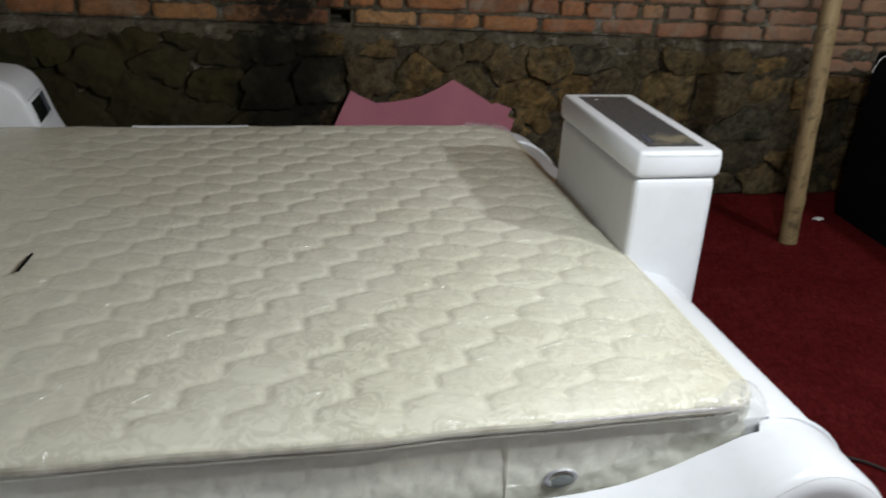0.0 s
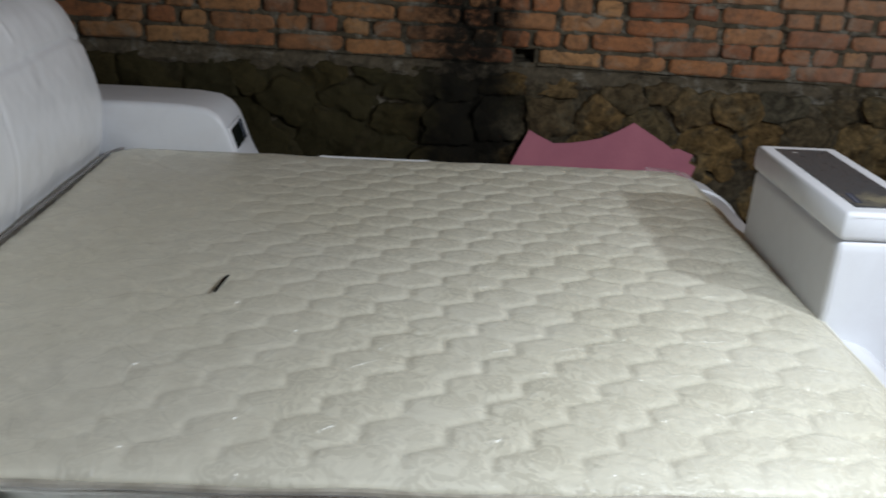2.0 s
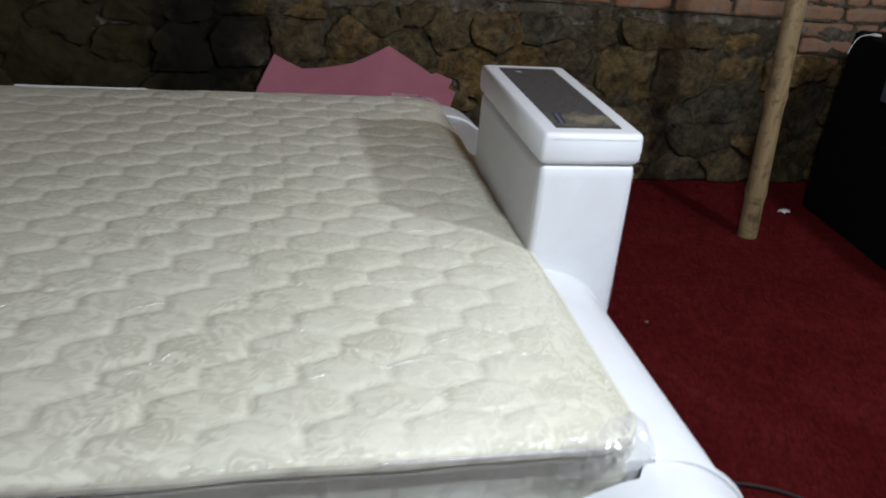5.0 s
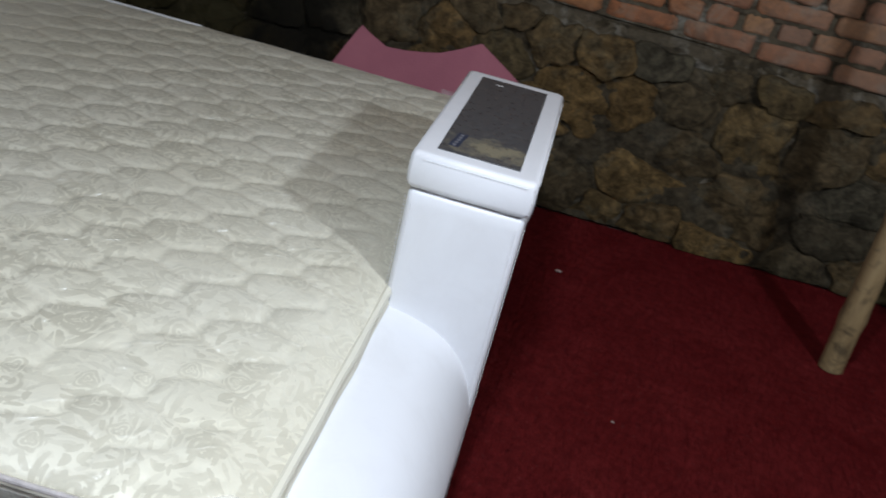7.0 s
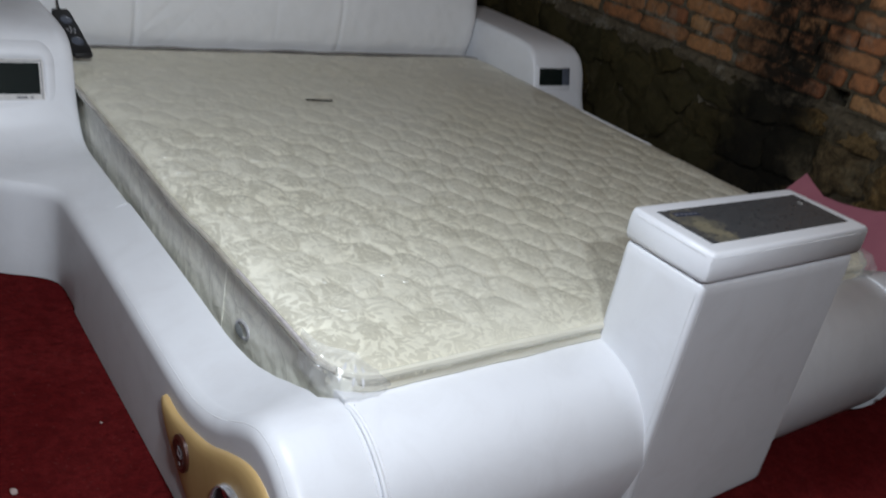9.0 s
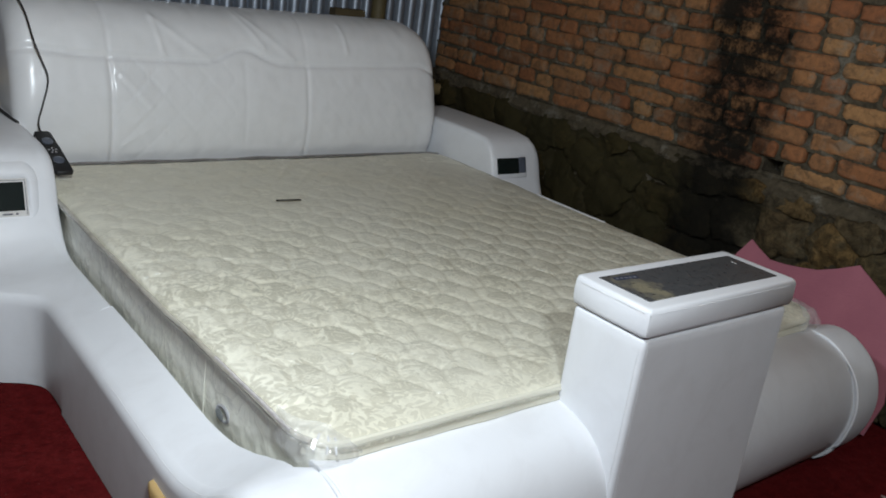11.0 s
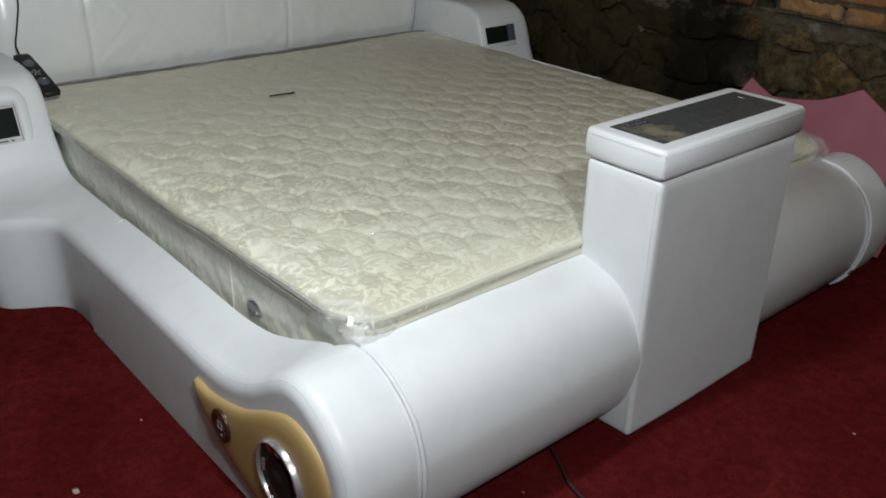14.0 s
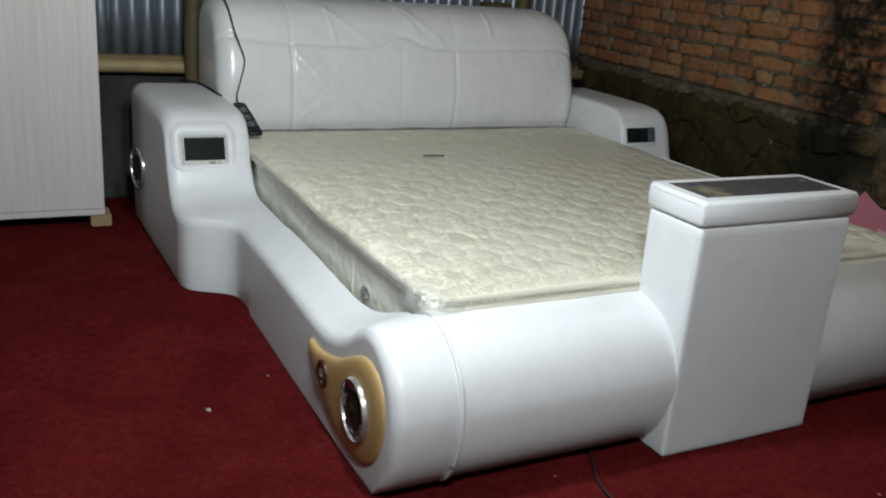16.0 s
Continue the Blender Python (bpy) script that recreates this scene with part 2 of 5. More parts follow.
def soot(nt, p, thin=0.25):
    """An old water and soot run down the wall, widening upwards."""
    split = nt.nodes.new("ShaderNodeSeparateXYZ")
    link(nt, p, split.inputs[0])
    wob = calc(nt, "MULTIPLY", calc(nt, "SUBTRACT", noise_tex(nt, p, 5.0, 5, 0.7), 0.5), 0.42)
    side = calc(nt, "ABSOLUTE", calc(nt, "ADD", calc(nt, "SUBTRACT", split.outputs[0], 0.58), wob))
    patch = ramp(nt, noise_tex(nt, p, 11.0, 8, 0.75), [(0.34, thin), (0.52, 1.0)])
    return calc(nt, "MULTIPLY", ramp(nt, side, [(0.10, 1.0), (0.25, 0.0)]), patch)


def masonry_material(name, tones, grime, joint, bump, damp_shade=0.0, thin=0.25, chalk=0.0):
    m, nt, b = shader(name)
    p = place(nt)
    rnd = nt.nodes.new("ShaderNodeObjectInfo").outputs["Random"]
    isl = nt.nodes.new("ShaderNodeNewGeometry").outputs["Random Per Island"]
    pick = calc(nt, "FRACT", calc(nt, "ADD", rnd, isl))
    col = ramp(nt, pick, [(i / (len(tones) - 1), c) for i, c in enumerate(tones)])
    grain = noise_tex(nt, p, 38.0, 6, 0.7)
    blot = noise_tex(nt, p, 11.0, 5, 0.65, 0.5)
    col = mix(nt, ramp(nt, grain, [(0.30, 0.55), (0.62, 0.0)]), col, grime)
    col = mix(nt, ramp(nt, blot, [(0.52, 0.0), (0.68, 0.65)]), col, joint)
    hollows = ramp(nt, noise_tex(nt, p, 17.0, 6, 0.75, 0.8), [(0.34, 0.7), (0.50, 0.0)])
    col = mix(nt, hollows, col, grime)
    pits = ramp(nt, noise_tex(nt, p, 95.0, 4, 0.7), [(0.28, 1.0), (0.40, 0.0)])
    col = mix(nt, calc(nt, "MULTIPLY", pits, 0.5), col, grime)
    if damp_shade > 0.5:
        cloud = ramp(nt, noise_tex(nt, p, 13.0, 6, 0.75, 1.2), [(0.34, 0.42), (0.52, 1.0), (0.68, 1.65)])
        col = mix(nt, 1.0, col, cloud, "MULTIPLY")
    # West end darkened: wet dark stone, with the weaker light put into the colour.
    if damp_shade:
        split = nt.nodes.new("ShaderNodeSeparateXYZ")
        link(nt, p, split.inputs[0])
        from_west = calc(nt, "ADD", split.outputs[0], calc(nt, "MULTIPLY", calc(nt, "SUBTRACT", noise_tex(nt, p, 4.0, 5, 0.65), 0.5), 1.1))
        col = mix(nt, ramp(nt, calc(nt, "MULTIPLY", from_west, 0.5), [(0.27, damp_shade), (0.40, 0.0)]), col, (0.032, 0.027, 0.011))
    if chalk:
        split = nt.nodes.new("ShaderNodeSeparateXYZ")
        link(nt, p, split.inputs[0])
        blotch = calc(nt, "ADD", split.outputs[0], calc(nt, "MULTIPLY", calc(nt, "SUBTRACT", noise_tex(nt, p, 7.0, 6, 0.7), 0.5), 2.2))
        col = mix(nt, ramp(nt, calc(nt, "MULTIPLY", blotch, 0.25), [(0.38, 0.0), (0.62, chalk)]), col, (0.27, 0.185, 0.14))
    col = mix(nt, calc(nt, "MULTIPLY", soot(nt, p, thin), 0.96), col, (0.009, 0.008, 0.006))
    link(nt, col, b.inputs["Base Color"])
    b.inputs["Roughness"].default_value = 0.93
    b.inputs["Specular IOR Level"].default_value = 0.12
    first = bumped(nt, b, grain, bump, 0.012)
    bumped(nt, b, noise_tex(nt, p, 170.0, 4, 0.7), 0.5, 0.003, first)
    return m


BRICK = masonry_material("burnt_brick", [(0.37, 0.150, 0.064), (0.24, 0.088, 0.044), (0.42, 0.225, 0.098), (0.31, 0.118, 0.053), (0.39, 0.188, 0.080), (0.23, 0.102, 0.055)], (0.09, 0.055, 0.035), (0.24, 0.20, 0.15), 0.6, 0.18, 0.12, 0.48)
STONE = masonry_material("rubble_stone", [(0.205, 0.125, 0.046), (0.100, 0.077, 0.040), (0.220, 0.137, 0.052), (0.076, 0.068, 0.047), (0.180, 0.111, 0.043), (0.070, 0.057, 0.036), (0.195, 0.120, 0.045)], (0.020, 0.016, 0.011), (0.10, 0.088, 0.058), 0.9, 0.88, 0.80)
MORTAR = masonry_material("old_mortar", [(0.155, 0.128, 0.088), (0.105, 0.084, 0.056)], (0.032, 0.026, 0.018), (0.30, 0.28, 0.235), 1.0)
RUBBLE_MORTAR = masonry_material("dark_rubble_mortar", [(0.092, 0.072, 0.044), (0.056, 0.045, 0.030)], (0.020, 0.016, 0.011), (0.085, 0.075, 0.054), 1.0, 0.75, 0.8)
ZINC = simple("galvanised_sheet", (0.40, 0.44, 0.50), (0.24, 0.265, 0.31), 9.0, 0.38, 0.2, 30.0, metal=0.75, rough2=0.52)
TIMBER = simple("rough_timber", (0.20, 0.125, 0.055), (0.115, 0.070, 0.032), 9.0, 0.8, 0.6, 60.0, dist=0.004)
DARK_TIMBER = simple("smoke_dark_timber", (0.105, 0.078, 0.036), (0.055, 0.040, 0.020), 9.0, 0.85, 0.6, 60.0, dist=0.004)
PALE = simple("pale_timber", (0.42, 0.30, 0.17), (0.34, 0.23, 0.12), 9.0, 0.75, 0.5, 70.0, dist=0.003)
WEATHERED = simple("weathered_timber", (0.27, 0.20, 0.10), (0.15, 0.11, 0.055), 8.0, 0.8, 0.6, 60.0, dist=0.004)
PLASTER = simple("grey_render", (0.16, 0.155, 0.14), (0.10, 0.095, 0.085), 4.0, 0.92, 0.8, 40.0, dist=0.006)
DAMP_RENDER = simple("damp_dark_render", (0.055, 0.058, 0.050), (0.022, 0.024, 0.020), 5.0, 0.9, 0.8, 40.0, dist=0.006)
CHROME = simple("chrome_plastic", (0.72, 0.72, 0.74), (0.60, 0.60, 0.62), 20.0, 0.12, 0.05, 80.0, metal=1.0)
BEZEL = simple("bright_chrome", (0.80, 0.80, 0.83), (0.62, 0.62, 0.65), 30.0, 0.20, 0.05, 80.0, metal=0.8)
SILVER = simple("silver_plastic", (0.50, 0.50, 0.52), (0.44, 0.44, 0.46), 15.0, 0.3, 0.05, 200.0, metal=0.4)
BLACK = simple("black_plastic", (0.010, 0.010, 0.011), (0.016, 0.016, 0.017), 12.0, 0.5, 0.1, 250.0)
CABLE = simple("black_cable", (0.012, 0.012, 0.012), (0.02, 0.02, 0.02), 30.0, 0.45, 0.1, 250.0)
GLASS = simple("black_screen_glass", (0.008, 0.012, 0.012), (0.012, 0.018, 0.017), 10.0, 0.08, 0.02, 30.0, coat=0.6)
BROWN = simple("brown_dial", (0.070, 0.022, 0.014), (0.045, 0.015, 0.010), 30.0, 0.3, 0.1, 100.0, coat=0.4)
MARK = simple("grey_marking", (0.10, 0.10, 0.12), (0.16, 0.16, 0.18), 60.0, 0.5)
INK = simple("dark_blue_marking", (0.020, 0.028, 0.050), (0.03, 0.04, 0.07), 60.0, 0.5)
VENT_GREY = simple("grey_vent_mesh", (0.26, 0.28, 0.28), (0.18, 0.20, 0.20), 200.0, 0.5, 0.6, 300.0)
NIGHT = simple("black_leatherette", (0.004, 0.004, 0.0045), (0.007, 0.007, 0.0075), 6.0, 0.75, 0.3, 260.0)
NIGHT.node_tree.nodes["Principled BSDF"].inputs["Specular IOR Level"].default_value = 0.08
SLATE = simple("blue_black_panel", (0.012, 0.014, 0.019), (0.017, 0.019, 0.024), 6.0, 0.5, 0.3, 260.0)
PAPER = simple("white_scrap", (0.72, 0.70, 0.68), (0.62, 0.60, 0.58), 40.0, 0.8)
DULL = simple("soiled_scrap", (0.42, 0.33, 0.30), (0.30, 0.22, 0.20), 40.0, 0.8)


def pink_material():
    m, nt, b = shader("pink_foam_sheet")
    p = place(nt)
    big = noise_tex(nt, p, 5.0, 5, 0.6)
    link(nt, mix(nt, ramp(nt, big, [(0.35, 0.0), (0.7, 1.0)]), (0.42, 0.145, 0.185), (0.35, 0.115, 0.155)), b.inputs["Base Color"])
    b.inputs["Roughness"].default_value = 0.85
    bumped(nt, b, noise_tex(nt, p, 120.0, 4), 0.4, 0.003)
    return m


PINK = pink_material()


def grain_material(name, c1, c2):
    m, nt, b = shader(name)
    p = place(nt)
    stretch = nt.nodes.new("ShaderNodeMapping")
    stretch.inputs["Scale"].default_value = (60.0, 60.0, 2.2)
    link(nt, p, stretch.inputs["Vector"])
    lines = noise_tex(nt, stretch.outputs[0], 1.0, 5, 0.65, 0.4)
    link(nt, mix(nt, ramp(nt, lines, [(0.3, 0.0), (0.7, 1.0)]), c1, c2), b.inputs["Base Color"])
    b.inputs["Roughness"].default_value = 0.48
    bumped(nt, b, lines, 0.15, 0.002)
    return m


CABINET = grain_material("pale_woodgrain_board", (0.74, 0.705, 0.69), (0.63, 0.595, 0.58))


def bamboo_material():
    m, nt, b = shader("dry_bamboo")
    p = place(nt)
    stretch = nt.nodes.new("ShaderNodeMapping")
    stretch.inputs["Scale"].default_value = (45.0, 45.0, 5.0)
    link(nt, p, stretch.inputs["Vector"])
    streak = noise_tex(nt, stretch.outputs[0], 1.0, 5, 0.7, 0.6)
    blot = noise_tex(nt, p, 16.0, 5, 0.7, 0.8)
    col = mix(nt, ramp(nt, streak, [(0.3, 0.0), (0.7, 1.0)]), (0.36, 0.26, 0.13), (0.22, 0.145, 0.070))
    col = mix(nt, ramp(nt, blot, [(0.50, 0.0), (0.64, 0.75)]), col, (0.060, 0.040, 0.022))
    link(nt, col, b.inputs["Base Color"])
    b.inputs["Roughness"].default_value = 0.55
    bumped(nt, b, streak, 0.4, 0.004)
    return m


BAMBOO = bamboo_material()
BAMBOO_SILL = simple("pale_dry_bamboo", (0.44, 0.34, 0.18), (0.32, 0.23, 0.11), 9.0, 0.55, 0.4, 60.0)
OLD_BAMBOO = simple("old_olive_bamboo", (0.125, 0.095, 0.040), (0.065, 0.052, 0.022), 12.0, 0.6, 0.5, 50.0)


def tabletop_material():
    """Dark glass under a dusty film, with one yellow blotch."""
    m, nt, b = shader("dusty_dark_glass")
    p = place(nt)
    dust = noise_tex(nt, p, 70.0, 5, 0.7)
    split = nt.nodes.new("ShaderNodeSeparateXYZ")
    link(nt, p, split.inputs[0])
    wob = calc(nt, "MULTIPLY", calc(nt, "SUBTRACT", noise_tex(nt, p, 24.0, 4, 0.7), 0.5), 0.16)
    dx = calc(nt, "MULTIPLY", calc(nt, "SUBTRACT", split.outputs[0], 1.462), 0.62)
    dy = calc(nt, "SUBTRACT", split.outputs[1], 2.272)
    far = calc(nt, "ADD", calc(nt, "SQRT", calc(nt, "ADD", calc(nt, "MULTIPLY", dx, dx), calc(nt, "MULTIPLY", dy, dy))), wob)
    blotch = ramp(nt, far, [(0.016, 0.62), (0.052, 0.0)])
    col = mix(nt, ramp(nt, dust, [(0.35, 0.0), (0.75, 1.0)]), (0.047, 0.050, 0.054), (0.087, 0.090, 0.093))
    col = mix(nt, blotch, col, (0.30, 0.265, 0.17))
    link(nt, col, b.inputs["Base Color"])
    link(nt, ramp(nt, dust, [(0.3, 0.22), (0.7, 0.5)]), b.inputs["Roughness"])
    bumped(nt, b, dust, 0.1, 0.001)
    return m


TABLETOP = tabletop_material()
SLATE = simple("blue_grey_plastic", (0.11, 0.125, 0.16), (0.075, 0.085, 0.11), 30.0, 0.22, 0.05, 60.0, coat=0.4)


# ---- mesh helpers ----
def mesh_object(name, bm, material, smooth=True, angle=40):
    me = bpy.data.meshes.new(name)
    bmesh.ops.recalc_face_normals(bm, faces=bm.faces)
    for f in bm.faces:
        f.smooth = smooth
    if smooth:
        for e in bm.edges:
            if len(e.link_faces) == 2 and e.calc_face_angle(0) > radians(angle):
                e.smooth = False
    bm.to_mesh(me)
    bm.free()
    me.materials.append(material)
    return new(name, me)


def thing(name, at, label, category, group="", kind=""):
    e = new(name)
    e.location = at
    e.empty_display_size = 0.05
    return tagged(e, label, category, group, kind)


def base_of(ob):
    at = Vector(ob.location)
    return at + base_of(ob.parent) if ob.parent and ob.type == "EMPTY" else at


def part(name, bm, material, parent, label="", smooth=True, angle=40):
    """One mesh, given in world metres, under a thing or a part."""
    ob = mesh_object(name, bm, material, smooth, angle)
    ob.parent = parent
    if parent.type == "EMPTY":
        ob.matrix_parent_inverse = Matrix.Translation(-Vector(parent.location))
    return tagged(ob, label)


def alone(name, bm, material, label, category, group="", kind="", smooth=True, angle=40):
    return tagged(mesh_object(name, bm, material, smooth, angle), label, category, group, kind)


def loft(rings, closed=True, caps=True, bm=None):
    bm = bm or bmesh.new()
    rows = [[bm.verts.new(p) for p in ring] for ring in rings]
    n = len(rows[0])
    for a, b in zip(rows, rows[1:]):
        for i in range(n if closed else n - 1):
            j = (i + 1) % n
            bm.faces.new((a[i], a[j], b[j], b[i]))
    if caps:
        bm.faces.new(rows[0][::-1])
        bm.faces.new(rows[-1])
    return bm


def spline(pts, n, closed=False):
    """n points at even steps along a smooth curve through pts."""
    pts = [Vector(p) for p in pts]
    out, m = [], len(pts)
    spans = m if closed else m - 1
    for k in range(spans):
        g = lambda i: pts[i % m] if closed else pts[max(0, min(m - 1, i))]
        a, b, c, d = g(k - 1), g(k), g(k + 1), g(k + 2)
        for s in range(16):
            t = s / 16
            out.append(0.5 * ((2 * b) + (c - a) * t + (2 * a - 5 * b + 4 * c - d) * t * t + (3 * b - a - 3 * c + d) * t ** 3))
    out.append(pts[0].copy() if closed else pts[-1].copy())
    length = [0.0]
    for a, b in zip(out, out[1:]):
        length.append(length[-1] + (b - a).length)
    res, k = [], 0
    for i in range(n):
        want = length[-1] * i / (n if closed else n - 1)
        while k < len(out) - 2 and length[k + 1] < want:
            k += 1
        f = (want - length[k]) / max(1e-9, length[k + 1] - length[k])
        res.append(out[k].lerp(out[k + 1], min(1.0, f)))
    return res


def tube(pts, radius, sides=8, bm=None, closed=False):
    """A round tube along pts; radius: a number, or one for each point."""
    bm = bm or bmesh.new()
    pts = [Vector(p) for p in pts]
    rings, n = [], len(pts)
    up = Vector((0, 0, 1))
    for i, p in enumerate(pts):
        way = (pts[(i + 1) % n] - pts[i - 1]) if closed else (pts[min(n - 1, i + 1)] - pts[max(0, i - 1)])
        way.normalize()
        side = way.cross(up if abs(way.z) < 0.9 else Vector((1, 0, 0))).normalized()
        top = side.cross(way)
        r = radius[i] if isinstance(radius, (list, tuple)) else radius
        rings.append([p + r * (math.cos(a) * side + math.sin(a) * top) for a in (2 * math.pi * k / sides for k in range(sides))])
    if closed:
        rings.append(rings[0])
        loft(rings, True, False, bm)
        bmesh.ops.remove_doubles(bm, verts=bm.verts, dist=1e-6)
        return bm
    return loft(rings, True, True, bm)


def box(lo, hi, bevel=0.0, segments=2, bm=None):
    own = bmesh.new()
    bmesh.ops.create_cube(own, size=1.0)
    for v in own.verts:
        v.co = Vector([(a + b) / 2 + c * (b - a) for a, b, c in zip(lo, hi, v.co)])
    if bevel:
        bmesh.ops.bevel(own, geom=list(own.edges), offset=bevel, segments=segments, profile=0.5, affect="EDGES")
    return own


def framed(own, origin, u, v, n):
    """Moves a mesh built in local u, v, n onto world axes."""
    m = Matrix((u, v, n)).transposed().to_4x4()
    m.translation = origin
    bmesh.ops.transform(own, matrix=m, verts=own.verts)
    return own


def disc_profile(profile, sides=32):
    """A turned shape round the local n axis from (radius, height) pairs."""
    return loft([[Vector((r * math.cos(a), r * math.sin(a), h)) for a in (2 * math.pi * k / sides for k in range(sides))] for r, h in profile])


def table(x, pairs):
    xs, ys = zip(*sorted(pairs))
    return float(np.interp(x, xs, ys))


def smooth_table(pairs, n=160):
    pts = spline([(a, b, 0) for a, b in pairs], n)
    return [(p.x, p.y) for p in pts]


def prism(pts, y0, y1, r0, r1, steps=6, lift=True, inner=None, butt=None):
    """A closed x-z outline drawn out along y, with rounded edges of radius r0 and r1 at its ends."""
    pts = [Vector((p[0], p[1])) for p in pts]
    n = len(pts)
    area = sum(pts[i].x * pts[(i + 1) % n].y - pts[(i + 1) % n].x * pts[i].y for i in range(n))
    normals = []
    for i in range(n):
        way = pts[(i + 1) % n] - pts[i - 1]
        nn = Vector((way.y, -way.x)).normalized() * (1 if area > 0 else -1)
        w = min(1.0, max(0.0, pts[i].y / 0.08)) if lift else 1.0
        if butt is not None and abs(pts[i].x - butt) < 1e-4:
            nn = Vector((0, 1))
        normals.append(nn * w)
    rings = []

    def ring(y, inset):
        return [Vector((p.x - q.x * inset, y, p.y - q.y * inset)) for p, q in zip(pts, normals)]

    for k in range(steps + 1):
        a = math.pi / 2 * k / steps
        rings.append(ring(y0 + r0 * (1 - math.sin(a)) if r0 else y0, r0 * (1 - math.cos(a)) if r0 else 0))
        if not r0:
            break
    if r0:
        rings = [ring(y0 + r0 * (1 - math.cos(math.pi / 2 * k / steps)), r0 * (1 - math.sin(math.pi / 2 * k / steps))) for k in range(steps + 1)]
    last = [ring(y1 - r1 * (1 - math.cos(math.pi / 2 * k / steps)), r1 * (1 - math.sin(math.pi / 2 * k / steps))) for k in range(steps, -1, -1)] if r1 else [ring(y1, 0)]
    rings += last
    if inner:
        rings = [[inner(p) for p in r] for r in rings]
    return loft(rings)


# ---- the room ----
MID = 2.415          # the bed's middle line
NORTH, WEST, EAST, SOUTH, TOP = 3.79, -1.31, 4.6, -1.9, 2.75

bm = box((WEST - 0.3, SOUTH - 0.2, -0.12), (EAST + 0.2, NORTH + 0.3, -0.02))
floor = alone("floor", bm, PLASTER, "packed grey floor under a red carpet", "floor", kind="structure", smooth=False)
# a napped pile: every tuft leans over towards the west, its lit slope facing east
CX0, CX1, CY0, CY1, NAP = WEST + 0.02, EAST, SOUTH, NORTH - 0.003, 0.009
nx, ny = 2 * int((CX1 - CX0) / NAP) + 1, int((CY1 - CY0) / 0.0105)
gen = np.random.default_rng(4)
line = np.arange(nx + 1)
gx, gy = np.meshgrid(CX0 + (line // 2) * NAP + (line % 2) * NAP * 0.8, np.linspace(CY0, CY1, ny + 1), indexing="ij")
gz = -0.0058 + np.where(line % 2 == 0, 1.0, 0.0)[:, None] * (0.0028 + 0.0030 * gen.random(gx.shape)) + 0.0010 * np.sin(gx * 5.1 + 1.3 * np.sin(gy * 3.3)) * np.sin(gy * 4.7)
gx = gx + (gen.random((nx + 1) // 2 * (ny + 1)).reshape((nx + 1) // 2, ny + 1).repeat(2, axis=0) - 0.5) * NAP * 0.5
gy = gy + (gen.random(gy.shape) - 0.5) * 0.007
for k in (0, -1):
    gz[k, :] = gz[:, k] = -0.017
at = np.arange((nx + 1) * (ny + 1)).reshape(nx + 1, ny + 1)
quads = np.stack([at[:-1, :-1], at[1:, :-1], at[1:, 1:], at[:-1, 1:]], -1).reshape(-1, 4)
me = bpy.data.meshes.new("carpet")
me.vertices.add(at.size)
me.vertices.foreach_set("co", np.stack([gx, gy, gz], -1).astype(np.float32).ravel())
me.loops.add(quads.size)
me.loops.foreach_set("vertex_index", quads.astype(np.int32).ravel())
me.polygons.add(len(quads))
me.polygons.foreach_set("loop_start", np.arange(0, quads.size, 4, dtype=np.int32))
me.update(calc_edges=True)
me.materials.append(CARPET)
tagged(new("carpet", me), "worn dark red carpet covering the whole floor", "carpet", kind="structure")

bm = box((WEST - 0.3, SOUTH - 0.2, 0), (EAST + 0.2, SOUTH, TOP))
alone("wall_south", bm, PLASTER, "plain grey rendered wall", "wall", kind="structure", smooth=False)
bm = box((EAST, SOUTH, 0), (EAST + 0.2, NORTH, TOP))
alone("wall_east", bm, PLASTER, "plain grey rendered wall", "wall", kind="structure", smooth=False)
bm = box((WEST - 0.3, SOUTH - 0.2, TOP), (EAST + 0.2, NORTH + 0.3, TOP + 0.1))
alone("ceiling", bm, TIMBER, "plain boarded ceiling of the shed", "ceiling", kind="structure", smooth=False)


def course(x):
    """The height at which the brickwork starts; it runs slightly out of level."""
    return 0.737 - 0.018 * x


# mortar backing of the brick and stone wall, with one hole where half a brick is missing
HX0, HX1 = 0.762, 0.842
HZ0, HZ1 = course(0.8) + 0.006, course(0.8) + 0.058
bm = bmesh.new()


def add_box(bm, lo, hi):
    b2 = box(lo, hi)
    me = bpy.data.meshes.new("scratch")
    b2.to_mesh(me)
    b2.free()
    bm.from_mesh(me)
    bpy.data.meshes.remove(me)
    return bm


for lo, hi in (((WEST - 0.3, NORTH, 0), (HX0, NORTH + 0.28, TOP)), ((HX1, NORTH, 0), (EAST + 0.2, NORTH + 0.28, TOP)),
               ((HX0, NORTH, 0), (HX1, NORTH + 0.28, HZ0)), ((HX0, NORTH, HZ1), (HX1, NORTH + 0.28, TOP)), ((HX0, NORTH + 0.12, HZ0), (HX1, NORTH + 0.28, HZ1))):
    add_box(bm, lo, hi)
north = alone("wall_north", bm, MORTAR, "old wall of burnt bricks on a rubble stone base", "wall", kind="structure", smooth=False)

